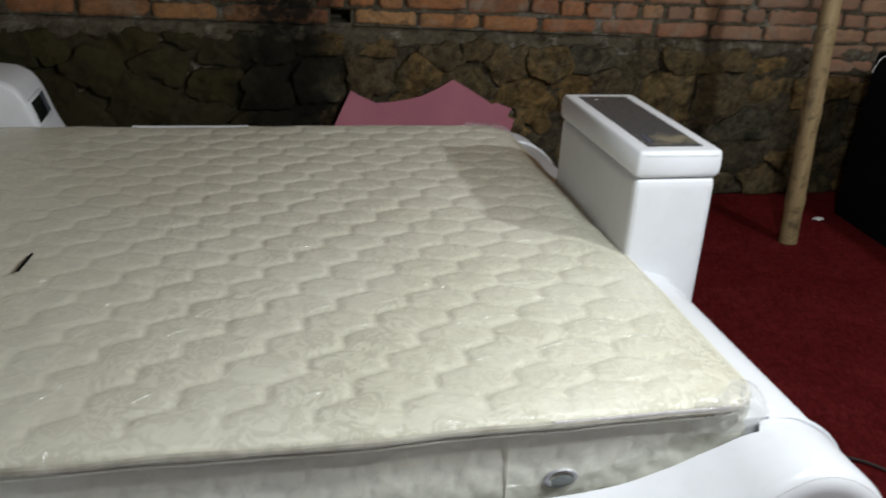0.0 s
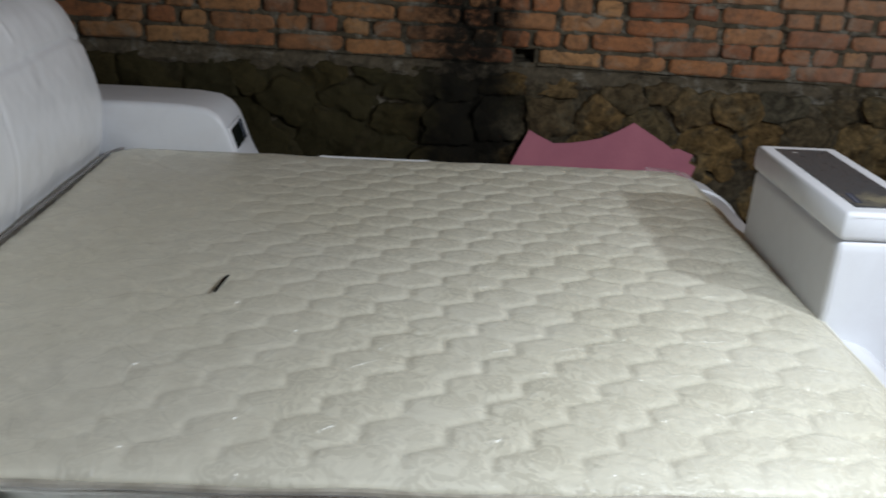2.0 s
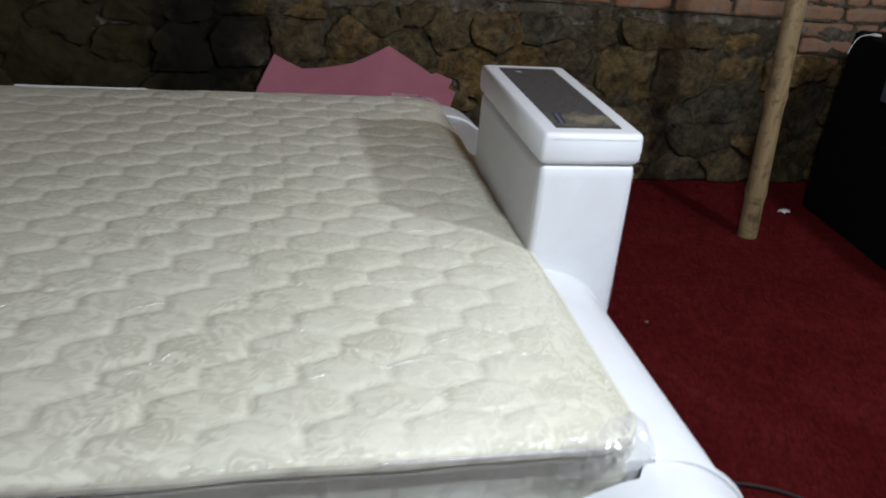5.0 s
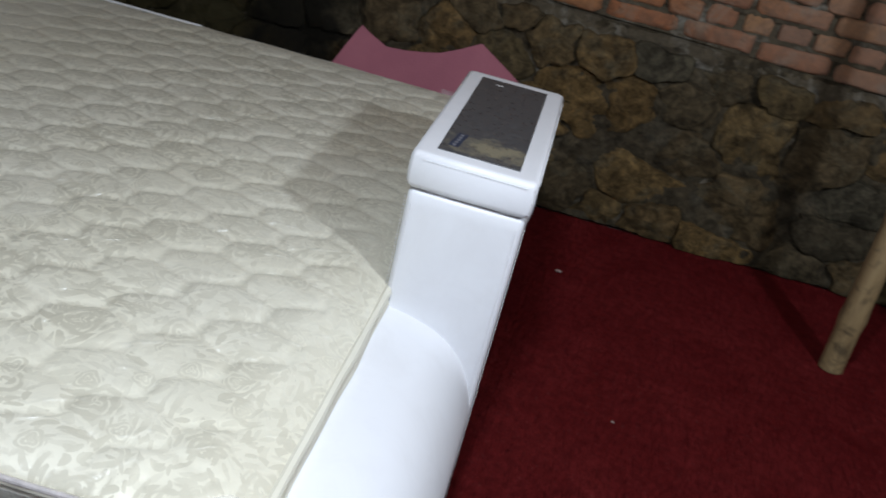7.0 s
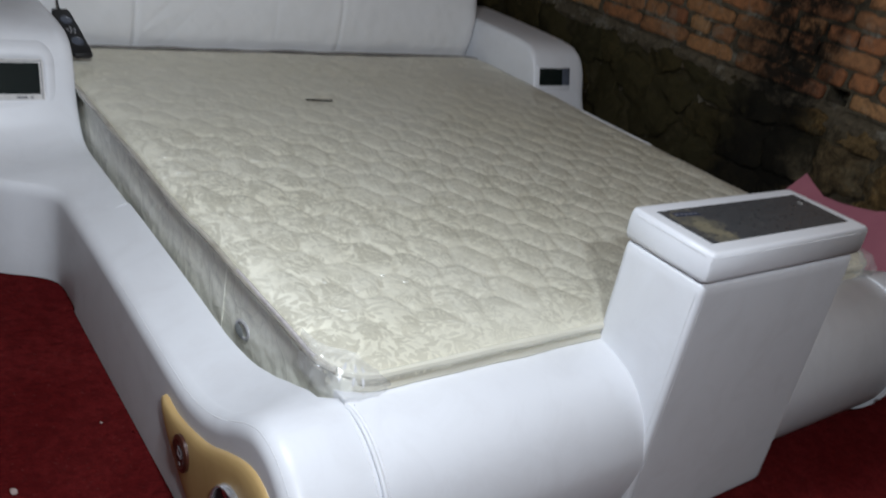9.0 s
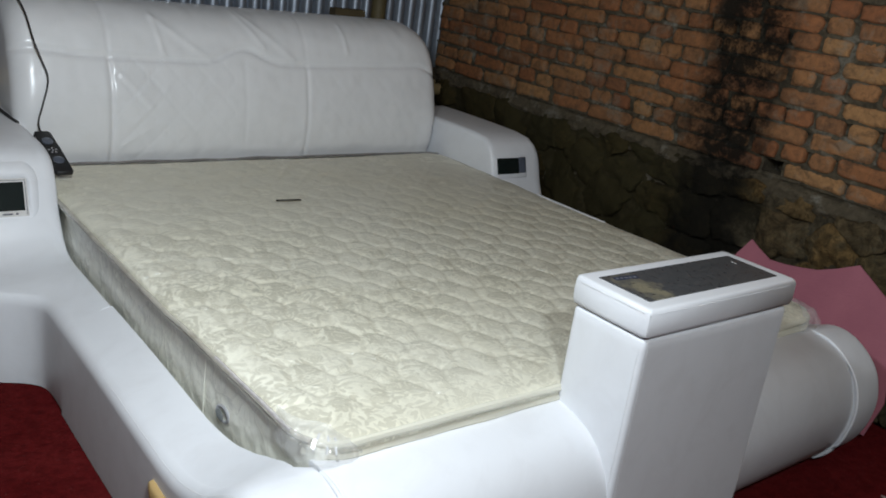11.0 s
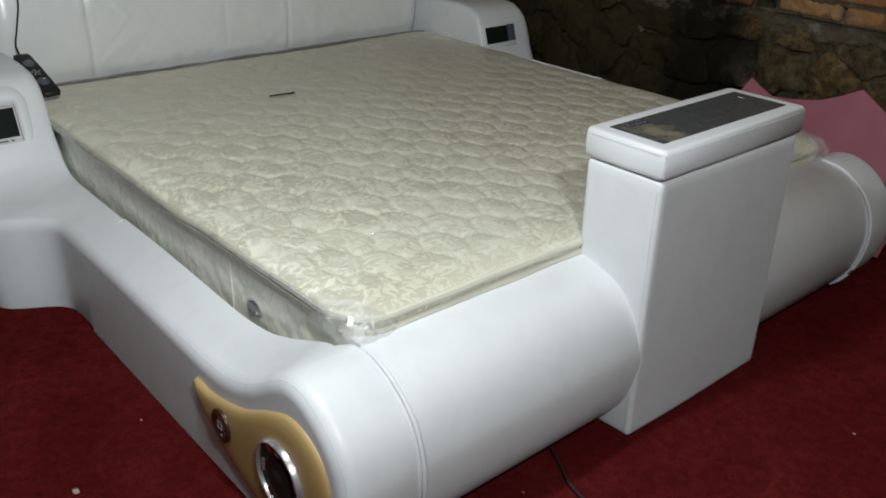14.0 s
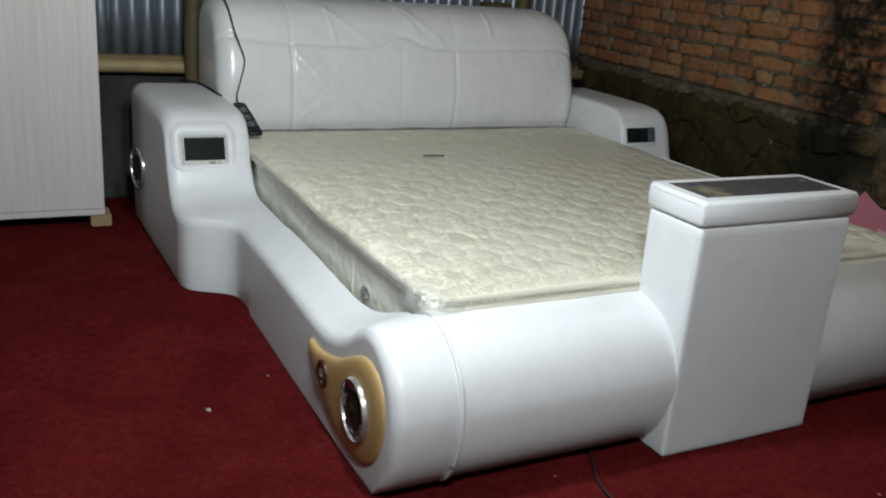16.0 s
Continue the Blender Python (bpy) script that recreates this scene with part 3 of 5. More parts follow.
# the rough mortar band that levels the stones for the bricks
rows = []
for i in range(521):
    x = WEST - 0.02 + i * 0.01125
    row = []
    for j in range(9):
        f = j / 8
        z = course(x) - 0.085 + 0.082 * f + (0.022 * noise.noise((x * 11, 3, 1)) + 0.012 * noise.noise((x * 34, 3, 1))) * (1 - f)
        y = NORTH - 0.010 - 0.014 * math.sin(math.pi * f) - 0.014 * noise.noise((x * 13, z * 30, 7)) - 0.009 * noise.noise((x * 40, z * 60, 3)) - 0.006 * abs(noise.noise((x * 90, z * 90, 1)))
        row.append(Vector((x, y if 0 < j < 8 else NORTH + 0.004, z)))
    rows.append(row)
bm = loft(rows, False, False)
part("mortar_band", bm, MORTAR, north, "rough grey mortar levelling course")

# uneven mortar that half buries stones and bricks
def mortar_skin(name, z0, z1, step, deep, gap, material):
    bm = bmesh.new()
    nx, nz = 560, int((z1 - z0) / step)
    rows = []
    for i in range(nx + 1):
        x = WEST + (4.2 - WEST) * i / nx
        row = []
        for j in range(nz + 1):
            z = z0 + (z1 - z0) * j / nz
            row.append(bm.verts.new((x, NORTH - deep(x, z), z - (0.018 * x if gap else 0.0))))
        rows.append(row)
    for i in range(nx):
        for j in range(nz):
            c = rows[i][j].co
            if gap and HX0 - 0.02 < c.x < HX1 + 0.005 and HZ0 - 0.012 < c.z < HZ1 + 0.002:
                continue
            bm.faces.new((rows[i][j], rows[i + 1][j], rows[i + 1][j + 1], rows[i][j + 1]))
    return part(name, bm, material, north)


def rubble_deep(x, z):
    return 0.010 + 0.028 * noise.noise((x * 5, z * 7, 21)) + 0.011 * noise.noise((x * 24, z * 29, 8)) + 0.005 * noise.noise((x * 60, z * 60, 8))


def bed_joint_deep(x, z):
    """Full bed joints, upright joints mostly raked out or empty."""
    off = (z - 0.737) / 0.0662
    off = abs(off - round(off)) * 0.0662
    full = max(0.0, min(1.0, (0.017 - off) / 0.008))
    filled = max(0.0, min(1.0, 0.50 + 2.4 * noise.noise((x * 6, z * 8, 31))))
    rough = 0.006 * noise.noise((x * 28, z * 40, 8)) + 0.005 * noise.noise((x * 75, z * 75, 4))
    return -0.001 + 0.0175 * max(full, 0.9 * filled) + rough * (0.4 + full)


mortar_skin("stone_mortar", 0.0, 0.70, 0.013, rubble_deep, False, RUBBLE_MORTAR)
mortar_skin("brick_mortar", 0.737, 1.90, 0.0083, bed_joint_deep, True, MORTAR)

# low wall, timbers and corrugated sheet behind the headboard
bm = box((WEST - 0.25, SOUTH, 0), (WEST + 0.02, NORTH, 0.61))
west = alone("wall_west", bm, DAMP_RENDER, "low dark rendered wall under corrugated iron sheets", "wall", kind="structure", smooth=False)
for y0, y1 in ((SOUTH, -0.55), (-0.60, 0.35), (0.30, 1.25), (1.20, 2.15), (2.10, 3.0), (2.95, NORTH)):
    shift = -0.004 if int(round(y0 * 20)) % 2 else 0.0
    rows = []
    n = int((y1 - y0) / 0.0032)
    for i in range(n + 1):
        y = y0 + (y1 - y0) * i / n
        phase = (y - 2.069) / 0.0691
        phase = abs(phase - round(phase))
        x = WEST - 0.002 + shift - 0.008 * min(1.0, phase / 0.29) ** 2 - 0.026 * max(0.0, (phase - 0.29) / 0.21)
        rows.append([Vector((x + 0.004 * noise.noise((y, z, 5)), y, z)) for z in (0.66, 0.9, 1.1, 1.3, 1.6, 2.0, 2.4, TOP)])
    bm = loft(rows, False, False)
    sheet = part("iron_sheet", bm, ZINC, west)
    sheet.modifiers.new("gauge", "SOLIDIFY").thickness = 0.0012


def rough_beam(lo, hi, seed):
    """A sawn timber with a slightly wandering surface."""
    lo, hi = Vector(lo), Vector(hi)
    long = max(range(3), key=lambda k: hi[k] - lo[k])
    a, b = [k for k in range(3) if k != long]
    rings = []
    for s in range(25):
        f = s / 24
        ring = []
        for ca, cb in ((0.08, 0), (0.92, 0), (1, 0.08), (1, 0.92), (0.92, 1), (0.08, 1), (0, 0.92), (0, 0.08)):
            p = Vector((0, 0, 0))
            p[long] = lo[long] + (hi[long] - lo[long]) * f
            p[a] = lo[a] + (hi[a] - lo[a]) * ca + 0.003 * noise.noise((f * 9, ca * 3 + seed, cb))
            p[b] = lo[b] + (hi[b] - lo[b]) * cb + 0.003 * noise.noise((f * 9, cb * 3 + seed, ca + 5))
            ring.append(p)
        rings.append(ring)
    return loft(rings)


part("sill_beam", rough_beam((WEST - 0.05, SOUTH, 0.618), (WEST + 0.045, NORTH - 0.03, 0.690), 1), WEATHERED, west, "weathered sawn timber sill")
part("sill_pole", tube([(WEST + 0.078, SOUTH + (NORTH - 0.03 - SOUTH) * k / 40, 0.645 + 0.003 * noise.noise((k * 0.4, 1, 1))) for k in range(41)], [0.031 + 0.002 * noise.noise((k * 0.7, 2, 2)) for k in range(41)], 12), BAMBOO_SILL, west, "pale split bamboo sill pole")
part("cross_rail", rough_beam((WEST + 0.003, SOUTH, 1.262), (WEST + 0.06, NORTH - 0.03, 1.325), 2), DARK_TIMBER, west, "dark stained timber rail")
for k, y in enumerate((-0.4, 1.44, 3.22)):
    part("post", tube([(WEST + 0.150 + 0.006 * noise.noise((z * 0.2, k, 3)), y + 0.047 + 0.008 * noise.noise((z * 0.17, k, 9)), 0.5 + (TOP - 0.503) * z / 30) for z in range(31)], [0.037 + 0.004 * math.exp(-((z % 8 - 4) / 0.7) ** 2) for z in range(31)], 14), OLD_BAMBOO, west, "old olive bamboo post")
part("cleat", rough_beam((WEST + 0.064, 3.04, 0.985), (WEST + 0.12, 3.21, 1.03), 8), DARK_TIMBER, west)

# ---- the mattress ----
MX0, MX1, MY0, MY1, MTOP, MR = -0.622, 1.350, 1.527, 3.330, 0.455, 0.095


def edge_distance(x, y, r=MR):
    """How far inside the mattress's rounded outline a point lies."""
    cx, cy, hx, hy = (MX0 + MX1) / 2, (MY0 + MY1) / 2, (MX1 - MX0) / 2, (MY1 - MY0) / 2
    qx, qy = abs(x - cx) - (hx - r), abs(y - cy) - (hy - r)
    return -(math.hypot(max(qx, 0), max(qy, 0)) + min(max(qx, qy), 0) - r)


HEXW, HEXR = 0.146, 0.0792


def quilt(x, y):
    """The puff of the hexagonal quilting: 0 on the stitches, 1 in a cell's middle."""
    x += 0.003 * noise.noise((x * 3, y * 3, 2))
    y += 0.003 * noise.noise((x * 3, y * 3, 9))
    k0, best = round((y - 1.58) / HEXR), []
    for k in (k0 - 1, k0, k0 + 1):
        ox = 0.399 + (HEXW / 2 if k % 2 == 0 else 0.0)
        i0 = round((x - ox) / HEXW)
        for i in (i0 - 1, i0, i0 + 1):
            best.append(math.hypot(x - ox - i * HEXW, (y - 1.58 - k * HEXR) * 1.55))
    best.sort()
    d = min(1.0, (best[1] - best[0]) / 0.036)
    return 0.72 * (1 - (1 - d) ** 2.0) + 0.36 * max(0.0, 1 - (best[0] / 0.075) ** 2)


def mattress_top(x, y):
    d = edge_distance(x, y)
    z = MTOP + 0.004 + 0.0061 * quilt(x, y) * min(1.0, max(0.15, (x + 0.45) / 0.85)) * min(1.0, max(0.0, (d - (0.05 if x > 1.2 else 0.02)) / 0.04)) + 0.006 * noise.noise((x * 2.1, y * 2.1, 4)) + 0.0015 * noise.noise((x * 17, y * 17, 4)) + 0.0022 * max(0.0, 1 - abs(noise.noise(((x + y) * 7, (x - y) * 1.6, 12))) * 9) * min(1.0, max(0.0, (0.35 - x) / 0.4))
    roll = 0.075 if x > 1.2 else 0.05
    if d < roll:
        z -= (0.022 if x > 1.2 else 0.017) * (1 - math.sqrt(max(0.0, 1 - (1 - d / roll) ** 2)))
    return z


mattress = thing("mattress", (0.34, MID, 0.19), "thick cream quilted mattress with floral print in clear film", "mattress")
bm = bmesh.new()
NX, NY = 250, 226
grid = []
for i in range(NX + 1):
    col = []
    for j in range(NY + 1):
        x, y = MX0 + (MX1 - MX0) * i / NX, MY0 + (MY1 - MY0) * j / NY
        cx, cy = min(max(x, MX0 + MR), MX1 - MR), min(max(y, MY0 + MR), MY1 - MR)
        far = math.hypot(x - cx, y - cy)
        if abs(x - cx) > 0 and abs(y - cy) > 0:
            top = max(abs(x - cx), abs(y - cy))
            x, y = cx + (x - cx) * top / far, cy + (y - cy) * top / far
        col.append(bm.verts.new((x, y, mattress_top(x, y))))
    grid.append(col)
for i in range(NX):
    for j in range(NY):
        bm.faces.new((grid[i][j], grid[i + 1][j], grid[i + 1][j + 1], grid[i][j + 1]))
edge = [e for e in bm.edges if e.is_boundary]
ret = bmesh.ops.extrude_edge_only(bm, edges=edge)
for g in ret["geom"]:
    if isinstance(g, bmesh.types.BMVert):
        g.co.z -= 0.012
pad_top = part("quilted_top", bm, QUILT, mattress, "cream quilted top with taupe flowers", angle=80)
weave = pad_top.data.uv_layers.new(name="weave")
for loop in pad_top.data.loops:
    co = pad_top.data.vertices[loop.vertex_index].co
    weave.data[loop.index].uv = (co.x, co.y)


def outline(inset, n=420, R=MR):
    pts = []
    r = R - inset
    for cx, cy, a0 in ((MX1 - R, MY0 + R, -90), (MX1 - R, MY1 - R, 0), (MX0 + R, MY1 - R, 90), (MX0 + R, MY0 + R, 180)):
        for k in range(13):
            a = radians(a0 + 90 * k / 12)
            pts.append(Vector((cx + r * math.cos(a), cy + r * math.sin(a), 0)))
    out, length = [], [0.0]
    pts.append(pts[0])
    for a, b in zip(pts, pts[1:]):
        length.append(length[-1] + (b - a).length)
    k = 0
    for i in range(n):
        want = length[-1] * i / n
        while length[k + 1] < want:
            k += 1
        out.append(pts[k].lerp(pts[k + 1], (want - length[k]) / max(1e-9, length[k + 1] - length[k])))
    return out


rings = []
SIDE = 1500
near_out, deep_in = outline(0.0, SIDE, 0.045), outline(0.030, SIDE, 0.045)
for j in range(27):
    f = j / 26
    z = 0.200 + 0.232 * f
    ring = []
    for i in range(SIDE):
        run = i * 7.2 / SIDE
        dep = 0.011 - 0.006 * math.sin(math.pi * f) + 0.0022 * (1 - quilt(run * 2.1, z * 2.1)) + 0.004 * noise.noise((run * 7, f * 4, 2)) + 0.0015 * noise.noise((run * 40, f * 14, 6))
        ring.append(near_out[i].lerp(deep_in[i], max(0.0, min(1.0, dep / 0.030))) + Vector((0, 0, z)))
    rings.append(ring)
part("side_border", loft(rings), BORDER, mattress, "grey-green quilted border behind clear film", angle=80)

def edging(z, r, inset, where, wob):
    """Cord along the stretch of the outline that where() picks, slightly wavy."""
    pts = [p for p in outline(inset, 900)]
    start = next(i for i in range(900) if where(pts[i]) and not where(pts[i - 1]))
    run = []
    for k in range(900):
        p = pts[(start + k) % 900]
        if not where(p):
            break
        run.append(Vector((p.x + wob * noise.noise((k * 0.06, z, 1)), p.y + wob * noise.noise((k * 0.06, z, 5)), z + 1.4 * wob * noise.noise((k * 0.05, z * 9, 3)))))
    return tube(run[::2], [r * (1 + 0.35 * noise.noise((k * 0.13, z * 7, 2))) for k in range(len(run[::2]))], 8)


part("piping", edging(0.4425, 0.0066, -0.005, lambda p: p.y < MY0 + 0.02 and p.x < MX1 - 0.02, 0.0025), PIPING, mattress, "silvery film-covered piping")
part("film_strip", edging(0.447, 0.0042, -0.006, lambda p: p.y < MY0 + 0.03 and 0.94 < p.x < MX1 - 0.07, 0.0012), FILM_STRIP, mattress, "glossy strip of folded film")
part("piping", edging(0.431, 0.0050, -0.003, lambda p: p.y < MY0 + 0.012 and p.x < MX1 - 0.05, 0.002), BORDER, mattress, "silvery film-covered piping")
part("piping", edging(0.446, 0.0065, 0.001, lambda p: p.y > MY1 - 0.02, 0.002), PIPING, mattress, "silvery film-covered piping")
# dark cord drawn for the dark line between mattress and headboard
part("piping", edging(0.456, 0.005, -0.006, lambda p: p.x < MX0 + 0.03, 0.003), HEAD_LINE, mattress, "dark cord along the head edge of the mattress")
part("edge_tape", edging(0.438, 0.009, 0.003, lambda p: p.x > MX1 - 0.05, 0.0015), CREAM, mattress, "cream edge tape")
part("edge_tape", edging(0.4135, 0.0105, 0.004, lambda p: p.x > MX1 - 0.06, 0.0015), CREAM, mattress, "cream edge tape")
# white cord drawn as the highlight along the far edge
part("film_edge", edging(0.453, 0.0035, 0.004, lambda p: p.y > MY1 - 0.02 and 0.06 < p.x < 0.45, 0.002), FILM_GLINT, mattress, "white cord for the highlight on the film edge")

# air vent in the border, and a vertical seam
vent = part("vent", framed(disc_profile([(0.0285, 0.0), (0.029, 0.004), (0.026, 0.0065), (0.0215, 0.006), (0.0195, 0.003), (0.019, 0.001)]), Vector((0.972, MY0 + 0.007, 0.322)), Vector((1.1, 0, 0)), Vector((0.05, 0, 0.70)), Vector((0, -1, 0))), SILVER, mattress, "oval metal air vent")
part("vent_mesh", framed(disc_profile([(0.0185, 0.0015), (0.010, 0.003), (0.002, 0.0032)], 20), Vector((0.972, MY0 + 0.007, 0.322)), Vector((1.1, 0, 0)), Vector((0.05, 0, 0.70)), Vector((0, -1, 0))), VENT_GREY, vent)
part("border_seam", tube([(0.872, MY0 + 0.0045, z) for z in (0.22, 0.28, 0.34, 0.40, 0.42)], 0.0014, 6), BORDER, mattress)

# loose clear film bunched round the foot corners
def film_wrap(mirror):
    """Film drawn tight round a corner, its creases running up and down."""
    rows = []
    n = 60
    for i in range(n + 1):
        f = i / n
        if f < 0.4:
            base, out = Vector((MX1 - MR - 0.05 * (1 - f / 0.4), MY0)), Vector((0, -1))
        elif f < 0.8:
            a = radians(-90 + 90 * (f - 0.4) / 0.4)
            out = Vector((math.cos(a), math.sin(a)))
            base = Vector((MX1 - MR, MY0 + MR)) + out * MR
        else:
            base, out = Vector((MX1, MY0 + MR + 0.03 * (f - 0.8) / 0.2)), Vector((1, 0))
        near = math.exp(-((f - 0.60) / 0.16) ** 2)
        row = []
        for j in range(15):
            g = j / 14
            z = 0.398 + (0.052 * min(1.0, g * 1.3) + 0.016 * math.sin(math.pi * max(0.0, g - 0.55) / 0.9)) * (1 - 0.75 * max(0.0, (f - 0.65) / 0.35))
            bag = 0.010 + (0.016 * (1 - g) + 0.020 * math.sin(math.pi * min(1.0, g * 1.2))) * near
            bag += (0.004 + 0.014 * near) * noise.noise((f * 24, g * 1.6, 3)) * math.sin(math.pi * g)
            bag += 0.005 * near * noise.noise((f * 60, g * 6, 6))
            if g > 0.70:
                bag -= 0.05 * (g - 0.70) + 0.10 * (g - 0.70) * near
            bag *= math.sin(math.pi * f) ** 0.5
            y = base.y + out.y * bag
            row.append(Vector((base.x + out.x * bag, MY0 + MY1 - y if mirror else y, z)))
        rows.append(row)
    return loft(rows, False, False)


for mirror in (False, True):
    part("film_wrap", film_wrap(mirror), FILM, mattress, "crumpled clear plastic film", smooth=False)

def film_fold(x, y, turn, long, seed):
    """A short film crease over the pad's corner and edge, its glint painted white."""
    way = Vector((math.cos(turn), math.sin(turn), 0))
    side = Vector((-way.y, way.x, 0))
    rows = []
    for k in range(10):
        f = k / 9
        w = (0.0008 + 0.0026 * math.sin(math.pi * f)) * (1 + 0.6 * noise.noise((f * 4, seed, 1)))
        mid = Vector((x, y, 0)) + way * long * f + side * 0.004 * noise.noise((f * 5, seed, 7))
        d = edge_distance(mid.x, mid.y)
        mid.z = mattress_top(mid.x, mid.y) + 0.003 if d > 0.004 else 0.447 + 1.2 * (d - 0.004)
        rows.append([mid - side * w, mid - side * w * 0.3 + Vector((0, 0, 0.0016)), mid + side * w * 0.4 + Vector((0, 0, 0.0008)), mid + side * w])
    return loft(rows, False, False)


for k, (x, y, turn, long) in enumerate(((1.322, 1.580, -0.62, 0.030), (1.330, 1.590, -0.40, 0.028), (1.310, 1.566, -0.95, 0.030))):
    part("film_fold", film_fold(x, y, turn, long, k), FILM_GLINT, mattress, "crease of clear film with its glint in white")

# the film draws the mattress in a little towards the foot
for ob in mattress.children:
    for v in ob.data.vertices:
        if v.co.y < 1.72:
            v.co.y += 0.014 * min(1.0, max(0.0, (v.co.x - 0.55) / 0.6)) * min(1.0, (1.72 - v.co.y) / 0.19)

# ---- the bed ----
bed = thing("bed", (0.3, MID, 0.0), "white leather smart bed with speakers and foot console", "bed")

# near and far side: low rail, rising to a bedside box at the head
RISE = smooth_table([(0.30, 0.280), (0.06, 0.280), (0.0, 0.283), (-0.05, 0.298), (-0.09, 0.333), (-0.12, 0.385), (-0.145, 0.440), (-0.165, 0.500), (-0.182, 0.545), (-0.207, 0.580), (-0.247, 0.602), (-0.32, 0.610), (-0.60, 0.612), (-1.02, 0.606)])
BULGE = smooth_table([(0.30, 1.385), (0.17, 1.384), (0.12, 1.368), (0.085, 1.330), (0.055, 1.275), (0.02, 1.228), (-0.03, 1.207), (-0.10, 1.203), (-0.4, 1.195), (-1.02, 1.176)])


def side_body(mirror):
    back = 0.075 if mirror else 0.068
    low = 0.0
    xs = sorted({round(v, 4) for v in [0.30, 0.25, 0.20] + [0.17 - 0.0075 * k for k in range(62)] + [-0.32, -0.40, -0.5, -0.6, -0.7, -0.8, -0.9, -0.97, -1.0, -1.02]}, reverse=True)
    rings = []
    for x in xs:
        zt, yo, yi = table(x + back, RISE), table(x, BULGE), (1.498 if mirror else 1.518)
        zt -= low * max(0.0, (zt - 0.27) / 0.34)
        end = max(0.0, (-0.97 - x) / 0.05)
        zt -= 0.02 * end * end
        yo += 0.02 * end * end
        r = 0.036 + 0.022 * min(1, max(0, (zt - 0.27) / 0.2))
        ring = [(yo + 0.006, 0.0), (yo + 0.001, 0.03), (yo, 0.10), (yo, 0.45 * zt), (yo, zt - r - 0.02)]
        ring += [(yo + r * (1 - math.cos(a)), zt - r * (1 - math.sin(a))) for a in (math.pi / 2 * k / 8 for k in range(9))]
        up = 0.028 * max(0.0, 1 - (zt - 0.280) / 0.2)
        ri = (0.024 if mirror else 0.040) - (0.015 if mirror else 0.031) * up / 0.028
        ym = (yo + r + yi - ri) / 2
        ring += [(y, zt + up * (y - yo - r) / (yi - yo - r)) for y in (ym - 0.015, ym + 0.015)]
        ring += [(yi - ri * (1 - math.sin(a)), zt + up - ri * (1 - math.cos(a))) for a in (math.pi / 2 * k / 5 for k in range(6))]
        ring += [(yi, zt - 0.08), (yi, 0.02), (yi - 0.02, 0.0)]
        rings.append([Vector((x, 2 * MID - y if mirror else y, z)) for y, z in ring])
    return loft(rings)


# foot end of the side: an S-shaped sweep up to the round front
SWEEP = [(0.30, 0.280), (0.60, 0.280), (0.90, 0.273), (1.05, 0.273), (1.14, 0.290), (1.22, 0.324), (1.30, 0.376), (1.36, 0.402), (1.42, 0.398), (1.475, 0.370), (1.52, 0.327), (1.546, 0.272), (1.556, 0.205), (1.541, 0.120), (1.503, 0.050), (1.445, 0.0)]
SWEEP = [(p.x, p.y) for p in spline([(a, b, 0) for a, b in SWEEP], 90)]


LIFT = [(0.30, 0.028), (0.95, 0.028), (1.05, 0.037), (1.14, 0.044), (1.22, 0.042), (1.30, 0.022), (1.36, 0.004), (1.42, 0.0)]


def sweep_body(mirror):
    pts = SWEEP + [(1.2, 0.0), (0.9, 0.0), (0.6, 0.0), (0.30, 0.0)]

    def fit_in(p):
        q = p.copy()
        if q.y > 1.46 and q.x < 1.338:
            q.y = min(q.y, 1.498 if mirror else 1.518)
        if q.x < 0.302:
            q.x = 0.30
        if q.z > 0.2:
            q.z += table(q.x, LIFT) * min(1.0, max(0.0, (q.y - 1.421) / 0.097))
        if mirror:
            q.y = 2 * MID - q.y
        return q

    return prism(pts, 1.388 if mirror else 1.385, 1.552, 0.036, 0.005, 8, True, fit_in, 0.30)


ROLL = [(1.300, 0.404), (1.345, 0.409), (1.40, 0.403), (1.460, 0.382), (1.508, 0.338), (1.538, 0.275), (1.549, 0.205), (1.534, 0.117), (1.496, 0.050), (1.440, 0.0)]
ROLL = [(p.x, p.y) for p in spline([(a, b, 0) for a, b in ROLL], 44)]

for mirror in (False, True):
    part("bedside_box", side_body(mirror), WHITE, bed, "white leather bedside box running into the side rail", angle=75)
    part("side_rail", sweep_body(mirror), WHITE, bed, "white leather side rail sweeping up to the foot", angle=75)
    y = 1.553 if not mirror else 2 * MID - 1.553
    welt = [(x + 0.003, y, z + 0.002) for x, z in SWEEP if x > 1.352 and z > 0.012]
    part("welt", tube(welt, 0.0048, 10), WHITE, bed, "white piped seam")
part("foot_roll", prism(ROLL + [(1.36, 0.0), (1.30, 0.10)], 1.554, 2 * MID - 1.554, 0.004, 0.004, 2, True), WHITE, bed, "round white leather foot roll", angle=75)
part("slat_base", box((-0.64, 1.53, 0.10), (1.30, 2 * MID - 1.52, 0.198), 0.005), TIMBER, bed)

# headboard
FRONT = [(-0.668, 0.21), (-0.666, 0.42), (-0.650, 0.50), (-0.644, 0.60), (-0.650, 0.70), (-0.672, 0.80), (-0.694, 0.87), (-0.728, 0.94), (-0.785, 0.988), (-0.86, 1.013), (-0.95, 1.018), (-1.04, 1.000), (-1.10, 0.950), (-1.125, 0.86), (-1.13, 0.6), (-1.13, 0.21)]
FRONT = [(p.x, p.y) for p in spline([(a, b, 0) for a, b in FRONT], 190)]
HY0, HY1 = 1.492, 3.325


